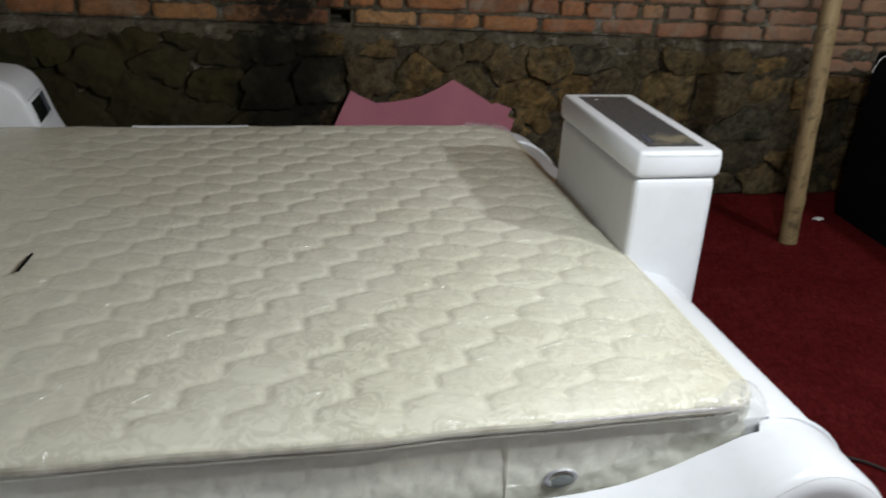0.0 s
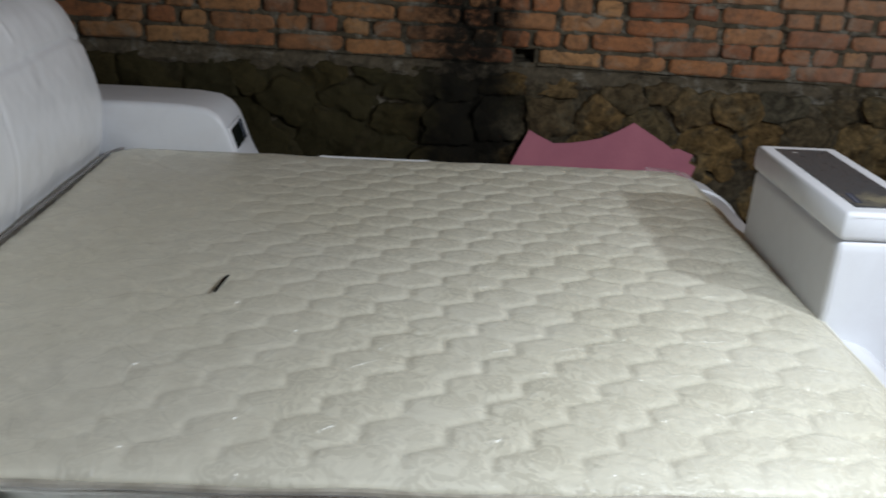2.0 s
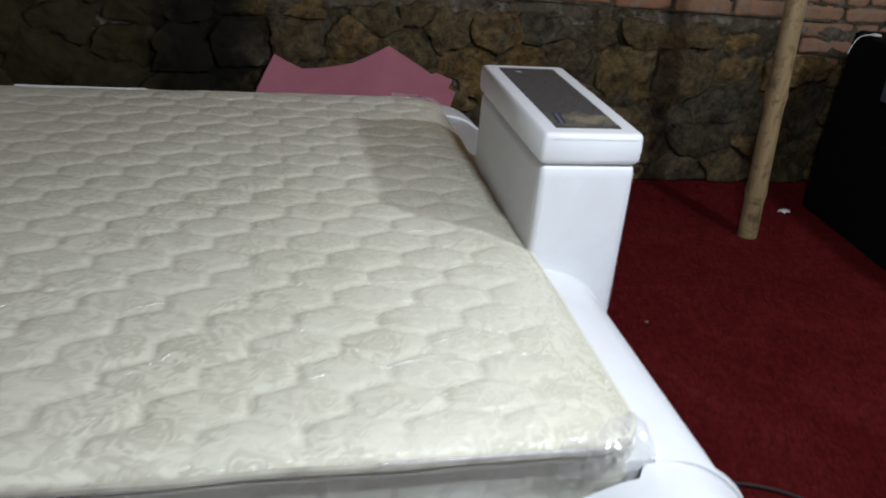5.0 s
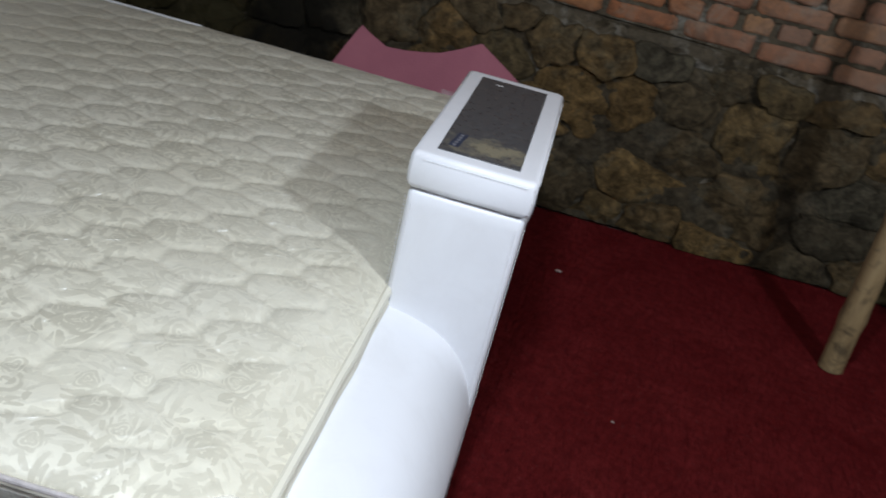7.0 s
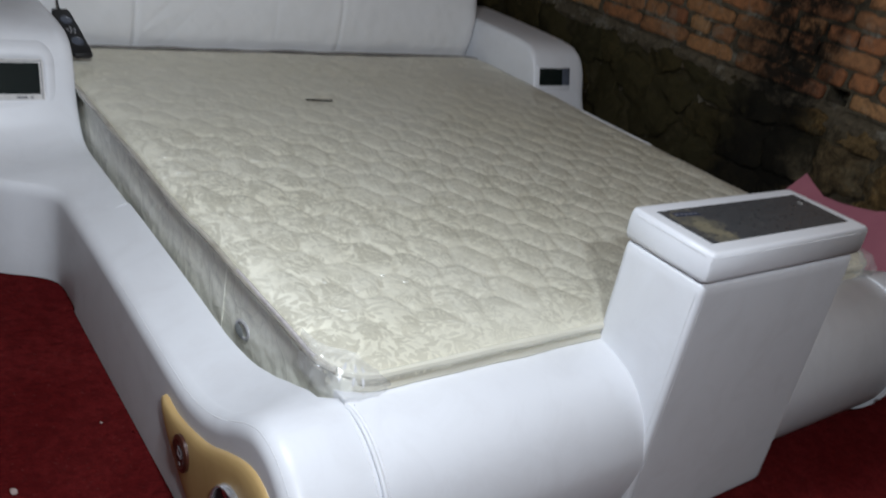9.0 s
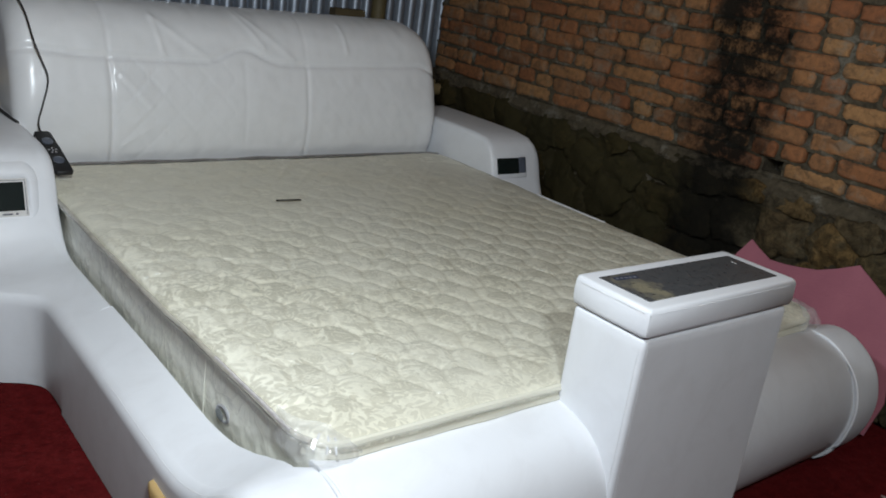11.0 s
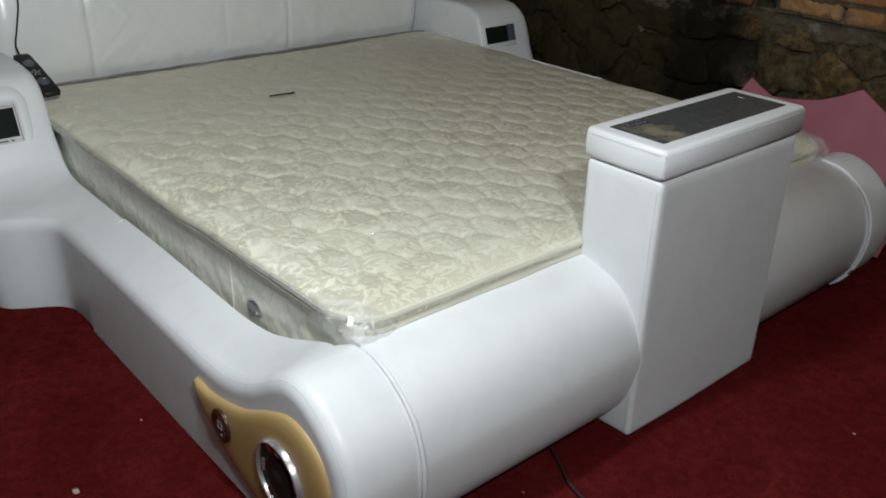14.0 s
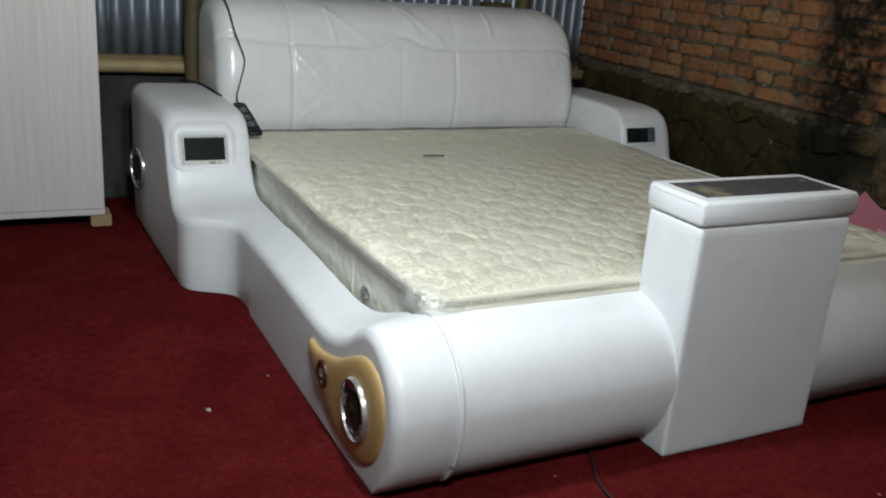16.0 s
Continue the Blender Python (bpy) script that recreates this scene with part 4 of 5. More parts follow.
def head_seam(y):
    """Height of the stitched line between the pad and the rolled top."""
    mid = 0.055 * math.exp(-((y - 2.34) / 0.10) ** 2)
    return 0.845 - 0.018 * math.sin((y - 1.5) * 1.9) + mid + 0.022 * math.exp(-((y - 1.5) / 0.12) ** 2)


def near_line(y, z, a, b):
    p, a, b = Vector((y, z)), Vector(a), Vector(b)
    t = max(0.0, min(1.0, (p - a).dot(b - a) / (b - a).length_squared))
    return (p - a.lerp(b, t)).length


FOLDS = [((1.985, 0.975), (2.02, 0.84)), ((1.985, 0.975), (2.20, 0.835)), ((2.34, 0.995), (2.43, 0.89)), ((2.36, 1.0), (2.56, 0.85)), ((2.81, 0.985), (2.82, 0.89)), ((1.83, 0.80), (1.96, 0.66)), ((1.86, 0.66), (1.96, 0.74)), ((1.90, 0.60), (2.02, 0.72)), ((1.86, 0.52), (1.99, 0.60))]


def headboard():
    ys = [HY0 + 0.07 * (1 - math.cos(math.pi / 2 * k / 8)) for k in range(8)]
    ys += list(np.linspace(HY0 + 0.07, HY1 - 0.07, 290))
    ys += [HY1 - 0.07 * (1 - math.cos(math.pi / 2 * k / 8)) for k in range(7, -1, -1)]
    rings = []
    n = len(FRONT)
    for y in ys:
        d = min(y - HY0, HY1 - y)
        inset = 0.07 * (1 - math.sqrt(max(0.0, 1 - (1 - d / 0.07) ** 2))) if d < 0.07 else 0.0
        droop = (0.022 if y < 2 else 0.062) * max(0.0, 1 - d / 0.16) ** 2
        ring = []
        for i, (x, z) in enumerate(FRONT):
            a, b = FRONT[max(0, i - 1)], FRONT[min(n - 1, i + 1)]
            nx, nz = (b[1] - a[1]), -(b[0] - a[0])
            ln = math.hypot(nx, nz)
            nx, nz = nx / ln, nz / ln
            out = -inset
            if x > -0.87 and z > 0.3:
                out -= 0.011 * math.exp(-((z - head_seam(y)) / 0.009) ** 2)
                out += 0.006 * math.sin(math.pi * min(1, max(0, (z - 0.45) / 0.4)))
                for sy in (1.815, 2.62, 2.34):
                    if sy != 2.34 or z < 0.83:
                        out -= (0.008 if sy < 2 else 0.0045 if sy > 2.5 else 0.0015) * math.exp(-((y - sy - 0.02 * (0.8 - z)) / 0.009) ** 2) * (1 if z < head_seam(y) else 0.3)
                for fa, fb in FOLDS:
                    out += (0.0036 if fa[1] > 0.9 else 0.0024) * math.exp(-(near_line(y, z, fa, fb) / 0.010) ** 2)
                out += 0.004 * noise.noise((y * 6, z * 9, 2)) + 0.002 * noise.noise((y * 22, z * 22, 5))
                if z < head_seam(y) and (1.83 < y < 2.30 or 2.65 < y < 3.10):
                    u, v = (y + z * 0.9) / 0.115, (y - z * 0.9) / 0.115
                    q = min(abs(u - round(u)), abs(v - round(v)))
                    out -= (0.0034 if y < 2.03 else 0.0018 if y < 2.35 else 0.0012) * math.exp(-(q / 0.034) ** 2)
            ring.append(Vector((x + nx * out, y, z + nz * out - (droop if z > 0.75 else droop * max(0, (z - 0.6) / 0.15)))))
        rings.append(ring)
    return loft(rings)


part("headboard", headboard(), HEAD, bed, "padded white leather headboard wrapped in clear film", angle=75)

def stitches(runs, pitch=0.0075, r=0.0010):
    """Rows of short thread stitches lying on a seam."""
    bm = bmesh.new()
    for run in runs:
        run = [Vector(p) for p in run]
        left = 0.0
        for a, b in zip(run, run[1:]):
            long = (b - a).length
            while left + pitch * 0.7 < long:
                p, q = a.lerp(b, left / long), a.lerp(b, (left + pitch * 0.7) / long)
                way = (q - p).normalized()
                u = way.orthogonal().normalized()
                v = way.cross(u)
                lo, hi = [[bm.verts.new(c + (u * math.cos(t) + v * math.sin(t)) * r) for t in (0.0, 1.571, 3.142, 4.712)] for c in (p + way * r, q - way * r)]
                for k in range(4):
                    bm.faces.new((lo[k], lo[(k + 1) % 4], hi[(k + 1) % 4], hi[k]))
                bm.faces.new(lo[::-1])
                bm.faces.new(hi)
                left += pitch
            left -= long
    return bm


def off_sweep(gap):
    """The rail's upper outline moved in by a gap."""
    out = []
    for (x0, z0), (x1, z1) in zip(SWEEP, SWEEP[1:]):
        n = Vector((z1 - z0, -(x1 - x0))).normalized()
        out.append((0.5 * (x0 + x1) + n.x * gap, 0.5 * (z0 + z1) + n.y * gap))
    return [p for p in out if p[0] > 0.62 and p[1] > 0.03]


for side, lo in ((1, 1.385), (-1, 2 * MID - 1.388)):
    y = lo + side * 0.0105
    tagged(part("stitching", stitches([[(x, y, z) for x, z in off_sweep(0.0100)]]), THREAD, bed), "white thread stitching", kind="stuff")
for y in (1.553, 2 * MID - 1.553):
    for d, prof in ((-0.012, SWEEP), (0.012, ROLL)):
        gap = 0.0005
        tagged(part("stitching", stitches([[(x + gap, y + (d if y < 2 else -d), z + gap) for x, z in prof if x > 1.36 and z > 0.04]]), THREAD, bed), "white thread stitching", kind="stuff")


def soft_block(x0, x1, y0, y1, levels, corner, seed, bulge=0.003):
    """A padded upright block: levels of (height, outset), rounded corners, slightly uneven leather."""
    loop = []
    for cx, cy, a0 in ((x1 - corner, y0 + corner, -90), (x1 - corner, y1 - corner, 0), (x0 + corner, y1 - corner, 90), (x0 + corner, y0 + corner, 180)):
        for k in range(6):
            a = radians(a0 + 18 * k)
            loop.append((cx + corner * math.cos(a), cy + corner * math.sin(a), math.cos(a), math.sin(a)))
    full = []
    for (ax, ay, au, av), (bx, by, bu, bv) in zip(loop, loop[1:] + loop[:1]):
        n = max(1, int(math.hypot(bx - ax, by - ay) / 0.018))
        for k in range(n):
            f = k / n
            full.append((ax + (bx - ax) * f, ay + (by - ay) * f, au + (bu - au) * f, av + (bv - av) * f, math.sin(math.pi * f) if n > 3 else 0.0))
    rings = []
    for z, out in levels:
        ring = []
        for x, y, u, v, puff in full:
            o = out + bulge * puff + 0.0007 * noise.noise((x * 6 + seed, y * 6, z * 5)) + 0.0003 * noise.noise((x * 34, y * 34 + seed, z * 30))
            ring.append(Vector((x + u * o, y + v * o, z)))
        rings.append(ring)
    return loft(rings)


# foot console with lid and dark glass top
console = part("console", soft_block(1.345, 1.548, 2.186, 2.720, [(0.0, -0.001), (0.006, 0.001)] + [(0.02 + 0.026 * k, 0.001) for k in range(24)] + [(0.636, 0.0005), (0.642, -0.003), (0.6455, -0.009)], 0.010, 1), WHITE, bed, "tall white leather foot console", angle=75)
seams = []
for x, y in ((1.558, 2.196), (1.538, 2.1835), (1.3545, 2.1835), (1.341, 2.196), (1.5515, 2.7105)):
    seams.append([(x if abs(x - 1.558) > 1e-6 else 1.5515, y, 0.012 + 0.62 * k / 8) for k in range(9)])
tagged(part("stitching", stitches(seams, r=0.0008), THREAD, console), "white thread stitching", kind="stuff")
rings = []
for z, g in ((0.647, 0.009), (0.651, 0.002), (0.660, -0.001), (0.682, -0.002), (0.705, -0.001), (0.7115, 0.001), (0.7143, 0.004), (0.7150, 0.010)):
    x0, x1, y0, y1, c = 1.339 + g, 1.553 - g, 2.178 + g, 2.728 - g, 0.008
    rings.append([Vector(p) for p in ((x0 + c, y0, z), (1.446, y0 - 0.001, z), (x1 - c, y0, z), (x1, y0 + c, z), (x1 + 0.001, 2.45, z), (x1, y1 - c, z), (x1 - c, y1, z), (1.446, y1, z), (x0 + c, y1, z), (x0, y1 - c, z), (x0, 2.45, z), (x0, y0 + c, z))])
lid = part("lid", loft(rings), WHITE, console, "padded white leather lid", angle=60)
tagged(part("stitching", stitches([[(1.551, 2.1795, z) for z in (0.655, 0.68, 0.706)], [(1.5555, 2.20 + 0.05 * k, 0.7045) for k in range(11)], [(1.36 + 0.03 * k, 2.1745, 0.7045) for k in range(7)]], r=0.0009), THREAD, lid), "white thread stitching", kind="stuff")
part("glass_panel", box((1.374, 2.213, 0.7125), (1.518, 2.693, 0.7165), 0.0012, 1), TABLETOP, console, "dusty dark glass panel with a yellow blotch")
for k in range(5):
    part("button_mark", framed(disc_profile([(0.0042, 0), (0.004, 0.0007), (0.0005, 0.0008)], 12), Vector((1.396 + 0.0013 * k, 2.250 + 0.013 * k, 0.7164)), Vector((1, 0, 0)), Vector((0, 1, 0)), Vector((0, 0, 1))), MARK, console)
part("mark_plate", framed(box((-0.036, -0.009, 0), (0.036, 0.009, 0.0006)), Vector((1.399, 2.276, 0.7160)), Vector((0.10, 0.995, 0)), Vector((-0.995, 0.10, 0)), Vector((0, 0, 1))), INK, console)
part("mark_bar", box((1.409, 2.656, 0.7163), (1.424, 2.6595, 0.7168)), PAPER, console)

# gold pad with loudspeaker and dial on the near rail
PAD = [(0.968, 0.208), (1.03, 0.207), (1.10, 0.221), (1.19, 0.250), (1.28, 0.298), (1.36, 0.330), (1.425, 0.322), (1.470, 0.285), (1.487, 0.222), (1.468, 0.140), (1.415, 0.072), (1.335, 0.038), (1.22, 0.038), (1.12, 0.072), (1.045, 0.118), (0.995, 0.165)]
PAD = [(p.x + 0.016, p.y) for p in spline([(a, b, 0) for a, b in PAD], 64, True)]
rings = []
for f, y in ((0.0, 1.388), (0.0, 1.383), (0.05, 1.3775), (0.13, 1.3735), (0.26, 1.3712), (0.5, 1.3698), (0.8, 1.3692)):
    ring = []
    for x, z in PAD:
        to = Vector((min(max(x, 1.01), 1.31), 1.0, table(x, [(0.97, 0.196), (1.03, 0.168), (1.10, 0.152), (1.20, 0.150), (1.31, 0.182)])))
        ring.append(Vector((x + (to.x - x) * f, y, z + (to.z - z) * f)))
    rings.append(ring)
pad = part("gold_pad", loft(rings), GOLD, bed, "padded gold leather speaker panel", angle=70)
U, V, NN = Vector((1, 0, 0)), Vector((0, 0, 1)), Vector((0, -1, 0))


def wedge(r0, r1, a0, a1, low, high, steps=4):
    """A ring segment with a sloping top."""
    rings = []
    for k in range(steps + 1):
        a = a0 + (a1 - a0) * k / steps
        c, n = math.cos(a), math.sin(a)
        rings.append([Vector((q * c, q * n, h)) for q, h in ((r0, 0.0), (r0, low), (r0 * 0.35 + r1 * 0.65, high), (r1, high * 0.85), (r1, 0.0))])
    return loft(rings)


def loudspeaker(at, r, name, tilt=0.0):
    """Black cone in a chrome bezel with broken chrome reflectors round it."""
    U, NN = Vector((math.cos(tilt), math.sin(tilt), 0)), Vector((math.sin(tilt), -math.cos(tilt), 0))
    at = Vector(at)
    ring = part(name, framed(disc_profile([(r * 1.04, 0), (r * 1.03, 0.007), (r * 1.0, 0.0115), (r * 0.97, 0.012), (r * 0.945, 0.009), (r * 0.935, 0.002)], 48), at, U, V, NN), BEZEL, bed, "chrome-ringed black loudspeaker")
    part("well", framed(disc_profile([(r * 0.945, 0.0035), (r * 0.66, 0.0025), (r * 0.60, 0.0012)], 40), at, U, V, NN), BLACK, ring)
    for k, (a, w) in enumerate(((18, 22), (56, 20), (88, 14), (120, 18), (180, 26), (236, 18), (266, 14), (296, 16), (335, 22))):
        part("reflector", framed(wedge(r * (0.66 if k % 2 else 0.60), r * (0.90 if k % 2 else 0.80), radians(a - w / 2), radians(a + w / 2), 0.003, 0.0085 if k % 3 else 0.0062), at, U, V, NN), BEZEL if k % 2 == 0 else CHROME, ring, "chrome reflector segment", smooth=False)
    part("speaker_cone", framed(disc_profile([(r * 0.60, 0.0075), (r * 0.55, 0.0085), (r * 0.50, 0.006), (r * 0.35, 0.0035), (r * 0.30, 0.0045), (r * 0.2, 0.009), (r * 0.03, 0.011)], 40), at, U, V, NN), BLACK, ring)
    return ring


loudspeaker((1.356, 1.370, 0.185), 0.077, "loudspeaker")
loudspeaker((-0.77, 1.172, 0.272), 0.086, "loudspeaker", 0.16)
dial = part("dial", framed(disc_profile([(0.038, 0), (0.0375, 0.006), (0.030, 0.009), (0.026, 0.006), (0.003, 0.006)], 28), Vector((1.119, 1.3705, 0.167)), U, V, NN), BROWN, bed, "dark brown round dial")
for du, dv, w, h in ((0, 0.010, 0.009, 0.0018), (0, -0.006, 0.009, 0.0018), (-0.008, 0.002, 0.0018, 0.009), (0.008, 0.002, 0.0018, 0.006), (0, 0.024, 0.003, 0.003), (0.004, -0.021, 0.003, 0.002)):
    part("dial_mark", framed(box((du - w, dv - h, 0.006), (du + w, dv + h, 0.0072)), Vector((1.119, 1.3705, 0.167)), U, V, NN), SILVER, dial)

# screens on the fronts of the bedside boxes
SLOPE = Vector((-0.034, 0, 0.105)).normalized()
FACE = Vector((SLOPE.z, 0, -SLOPE.x))
for y0, y1, fx, fz in ((1.254, 1.430, -0.224, 0.468), (3.342, 3.530, -0.236, 0.486)):
    mid = Vector((fx, (y0 + y1) / 2, fz)) + FACE * 0.006
    w, h = (y1 - y0) / 2, (0.058 if y0 < 2 else 0.050)
    rim = part("screen_frame", framed(box((-w, -h, -0.012), (w, h, 0.0025), 0.004, 2), mid, Vector((0, 1, 0)), SLOPE, FACE), PAPER if y0 < 2 else WHITE, bed, "pale plastic screen surround")
    end = w - 0.012 if y0 < 2 else w * 0.50
    part("screen", framed(box((-w + 0.012, -h + 0.018, 0.001), (end, h - 0.011, 0.0045), 0.001, 1), mid, Vector((0, 1, 0)), SLOPE, FACE), GLASS, rim, "dark display glass")
    # flat panel standing in for the grey-blue side wall of the recess
    if y0 > 2:
        part("key_panel", framed(box((end + 0.001, -h + 0.020, 0.001), (w - 0.004, h - 0.009, 0.0040), 0.002, 2), mid, Vector((0, 1, 0)), SLOPE, FACE), SLATE, rim, "blue-grey side of the recess beside the display")
    # grey bars draw the darker line just inside the frame's edge
    if y0 < 2:
        for a, b, c, d in ((-w + 0.0055, -h + 0.0055, -w + 0.0075, h - 0.0045), (w - 0.0075, -h + 0.0055, w - 0.0055, h - 0.0045), (-w + 0.0055, h - 0.0065, w - 0.0055, h - 0.0045)):
            part("bezel_groove", framed(box((a, b, 0.001), (c, d, 0.0028)), mid, Vector((0, 1, 0)), SLOPE, FACE), MARK, rim)
        rings = []
        for grow, rise in ((0.058, -0.020), (0.046, -0.0085), (0.036, -0.0022), (0.026, 0.0012), (0.016, 0.0026), (0.007, 0.0020), (0.002, -0.002), (-0.004, -0.008)):
            ring = []
            for cu, cv, a0 in ((w - 0.012, h - 0.012, 0), (-w + 0.012, h - 0.012, 90), (-w + 0.012, -h + 0.012, 180), (w - 0.012, -h + 0.012, 270)):
                for k in range(9):
                    a = radians(a0 + 11.25 * k)
                    ring.append(mid + Vector((0, 1, 0)) * (cu + (0.012 + grow * 0.80) * math.cos(a)) + SLOPE * (cv + (0.012 + grow) * math.sin(a)) + FACE * rise)
            rings.append(ring)
        part("padded_rim", loft(rings), WHITE, bed, "soft white leather rim round the screen", angle=80)
    if y0 < 2:
        for a, b in ((0.012, 0.040), (0.048, 0.056)):
            part("mark_bar", framed(box((a, -h + 0.006, 0.002), (b, -h + 0.011, 0.0042)), mid, Vector((0, 1, 0)), SLOPE, FACE), MARK, rim)

# ---- loose things on and round the bed ----
bm = framed(box((-0.046, -0.0036, 0), (0.046, 0.0036, 0.0035), 0.0012, 1), Vector((-0.026, 2.219, MTOP + 0.0125)), Vector((0.12, 0.993, 0)), Vector((-0.993, 0.12, 0)), Vector((0, 0, 1)))
alone("pen", bm, NIGHT, "thin black pen lying on the mattress", "pen")

low, high = Vector((-0.390, 1.585, MTOP + 0.034)), Vector((-0.590, 1.560, 0.580))
v = (high - low).normalized()
u = v.cross(Vector((0, 0, 1))).normalized()
n = u.cross(v)
remote = thing("remote_control", low, "black wired remote control leaning on the bedside box", "remote control")
L = (high - low).length
outline_ = [(-0.024, 0.0), (0.024, 0.0), (0.0295, 0.008), (0.0305, L * 0.5), (0.0285, L - 0.012), (0.022, L), (-0.022, L), (-0.0285, L - 0.012), (-0.0305, L * 0.5), (-0.0295, 0.008)]
part("body", framed(loft([[Vector((x * f, L / 2 + (y - L / 2) * (1 - (1 - f) * 0.35), z)) for x, y in outline_] for z, f in ((-0.009, 0.90), (-0.006, 1.0), (0.005, 1.0), (0.0085, 0.94), (0.0095, 0.84))]), low, u, v, n), BLACK, remote, angle=50)
for d in (0.28, 0.74):
    part("dial_pad", framed(disc_profile([(0.019, 0.009), (0.0185, 0.0108), (0.016, 0.0114), (0.015, 0.0104), (0.002, 0.0108)], 24), low + v * L * d, u, v, n), SLATE, remote)
for i, j in ((0, 0), (-1, 0.35), (1, 0.35), (-0.55, -0.9), (0.55, -0.9), (0, 1.0)):
    part("button", framed(disc_profile([(0.0036, 0.0085), (0.0034, 0.0112), (0.001, 0.0118)], 12), low + u * 0.0115 * i + v * (L * 0.51 + 0.0115 * j), u, v, n), SILVER, remote, "small pale button")
lead = [high - v * 0.004, high + Vector((-0.03, 0.0, 0.03)), (-0.628, 1.575, 0.66), (-0.640, 1.598, 0.753), (-0.655, 1.580, 0.82), (-0.672, 1.561, 0.880), (-0.728, 1.548, 0.965), (-0.83, 1.535, 1.030), (-0.95, 1.510, 1.15), (-1.10, 1.47, 1.36), (-1.14, 1.46, 1.8)]
part("lead", tube(spline(lead, 70), 0.0032, 6), CABLE, remote, "thin grey-black lead")

bm = tube(spline([(-1.06, 1.40, 0.611), (-0.98, 1.455, 0.612), (-0.86, 1.472, 0.616), (-0.74, 1.478, 0.616), (-0.66, 1.484, 0.614), (-0.61, 1.492, 0.611)], 30), 0.006, 8)
alone("power_cord", bm, CABLE, "black power cord lying on the bedside box", "cable")
bm = tube(spline([(1.40, 2.05, 0.006), (1.45, 2.017, 0.005), (1.512, 1.985, 0.005), (1.590, 1.945, 0.005), (1.688, 1.930, 0.005), (1.80, 1.926, 0.005), (1.895, 1.888, 0.005), (1.945, 1.835, 0.005), (1.955, 1.77, 0.005), (1.90, 1.715, 0.005), (1.829, 1.681, 0.005), (1.789, 1.635, 0.005), (1.785, 1.57, 0.005), (1.84, 1.50, 0.005), (1.95, 1.46, 0.005)], 90), 0.0034, 8)
alone("floor_cable", bm, CABLE, "thin black cable trailing over the red carpet", "cable")

# torn pink foam sheet between bed and wall
TEAR = [(0.77, 0.02), (0.755, 0.20), (0.762, 0.335), (0.80, 0.415), (0.838, 0.482), (0.875, 0.462), (0.935, 0.436), (1.00, 0.440), (1.06, 0.450), (1.115, 0.462), (1.18, 0.490), (1.246, 0.525), (1.30, 0.495), (1.375, 0.452), (1.405, 0.432), (1.425, 0.437), (1.487, 0.415), (1.470, 0.385), (1.500, 0.372), (1.485, 0.335), (1.470, 0.25), (1.50, 0.14), (1.48, 0.02)]
bm = bmesh.new()
front, back = [], []
for x, z in TEAR:
    x += 0.003 * noise.noise((x * 40, z * 40, 2))
    y = 3.588 + 0.27 * z
    front.append(bm.verts.new((x, y, z)))
    back.append(bm.verts.new((x, y + 0.006, z)))
bm.faces.new(front)
bm.faces.new(back[::-1])
for i in range(len(front)):
    j = (i + 1) % len(front)
    bm.faces.new((front[i], front[j], back[j], back[i]))
alone("foam_sheet", bm, PINK, "torn pink foam sheet leaning on the stone wall", "foam sheet", smooth=False)

# bamboo prop
pole = []
rad = []
for k in range(64):
    z = TOP * k / 63
    x, y = 2.534 - 0.042 * z, 3.214 + 0.006 * math.sin(z * 2)
    bulge = sum(math.exp(-((z - zz) / 0.012) ** 2) for zz in (0.17, 0.52, 0.86, 1.2, 1.6, 2.0, 2.4))
    pole.append(Vector((x, y, z)))
    rad.append(0.0355 - 0.002 * z + 0.0045 * bulge + 0.002 * noise.noise((z * 6, 1, 1)))
alone("bamboo_pole", tube(pole, rad, 20), BAMBOO, "stained dry bamboo pole propping the roof", "pole")

# black unit beyond the pole
unit = thing("black_cabinet", (3.2, 3.1, 0), "black leatherette cabinet with a silver knob", "cabinet")
bm = loft([[Vector((x + dx, y, z)) for x, y in ((2.86, 2.30), (3.45, 2.30), (3.45, 3.50), (2.94, 3.50))] for z, dx in ((0.0, 0.0), (0.35, 0.005), (0.66, 0.015), (0.695, 0.02), (0.705, 0.035))])
part("body", bm, NIGHT, unit, angle=25)
panel = part("front_panel", framed(box((-0.19, -0.085, 0.0), (0.19, 0.085, 0.014), 0.004, 2), Vector((2.905, 2.985, 0.615)), Vector((0.06, -1, 0)).normalized(), V, Vector((-1, -0.06, 0)).normalized()), SLATE, unit, "blue-black upholstered panel")
knob = part("knob", framed(disc_profile([(0.044, 0), (0.044, 0.012), (0.040, 0.017), (0.036, 0.0165), (0.004, 0.018)], 28), Vector((2.888, 3.075, 0.620)), Vector((0.06, -1, 0)).normalized(), V, Vector((-1, -0.06, 0)).normalized()), SILVER, unit, "round brushed silver knob")
part("wood_strip", box((2.895, 2.32, 0.515), (2.912, 3.02, 0.535), 0.003), TIMBER, unit)
bm = tube(spline([(2.875, 3.40, 0.640), (2.885, 3.40, 0.672), (2.905, 3.40, 0.700), (2.94, 3.39, 0.7125), (2.975, 3.38, 0.712)], 18), [0.0016] * 13 + [0.0022, 0.0045, 0.0048, 0.0045, 0.003], 6)
alone("white_cord", bm, PAPER, "short white cord on the black cabinet", "cord")

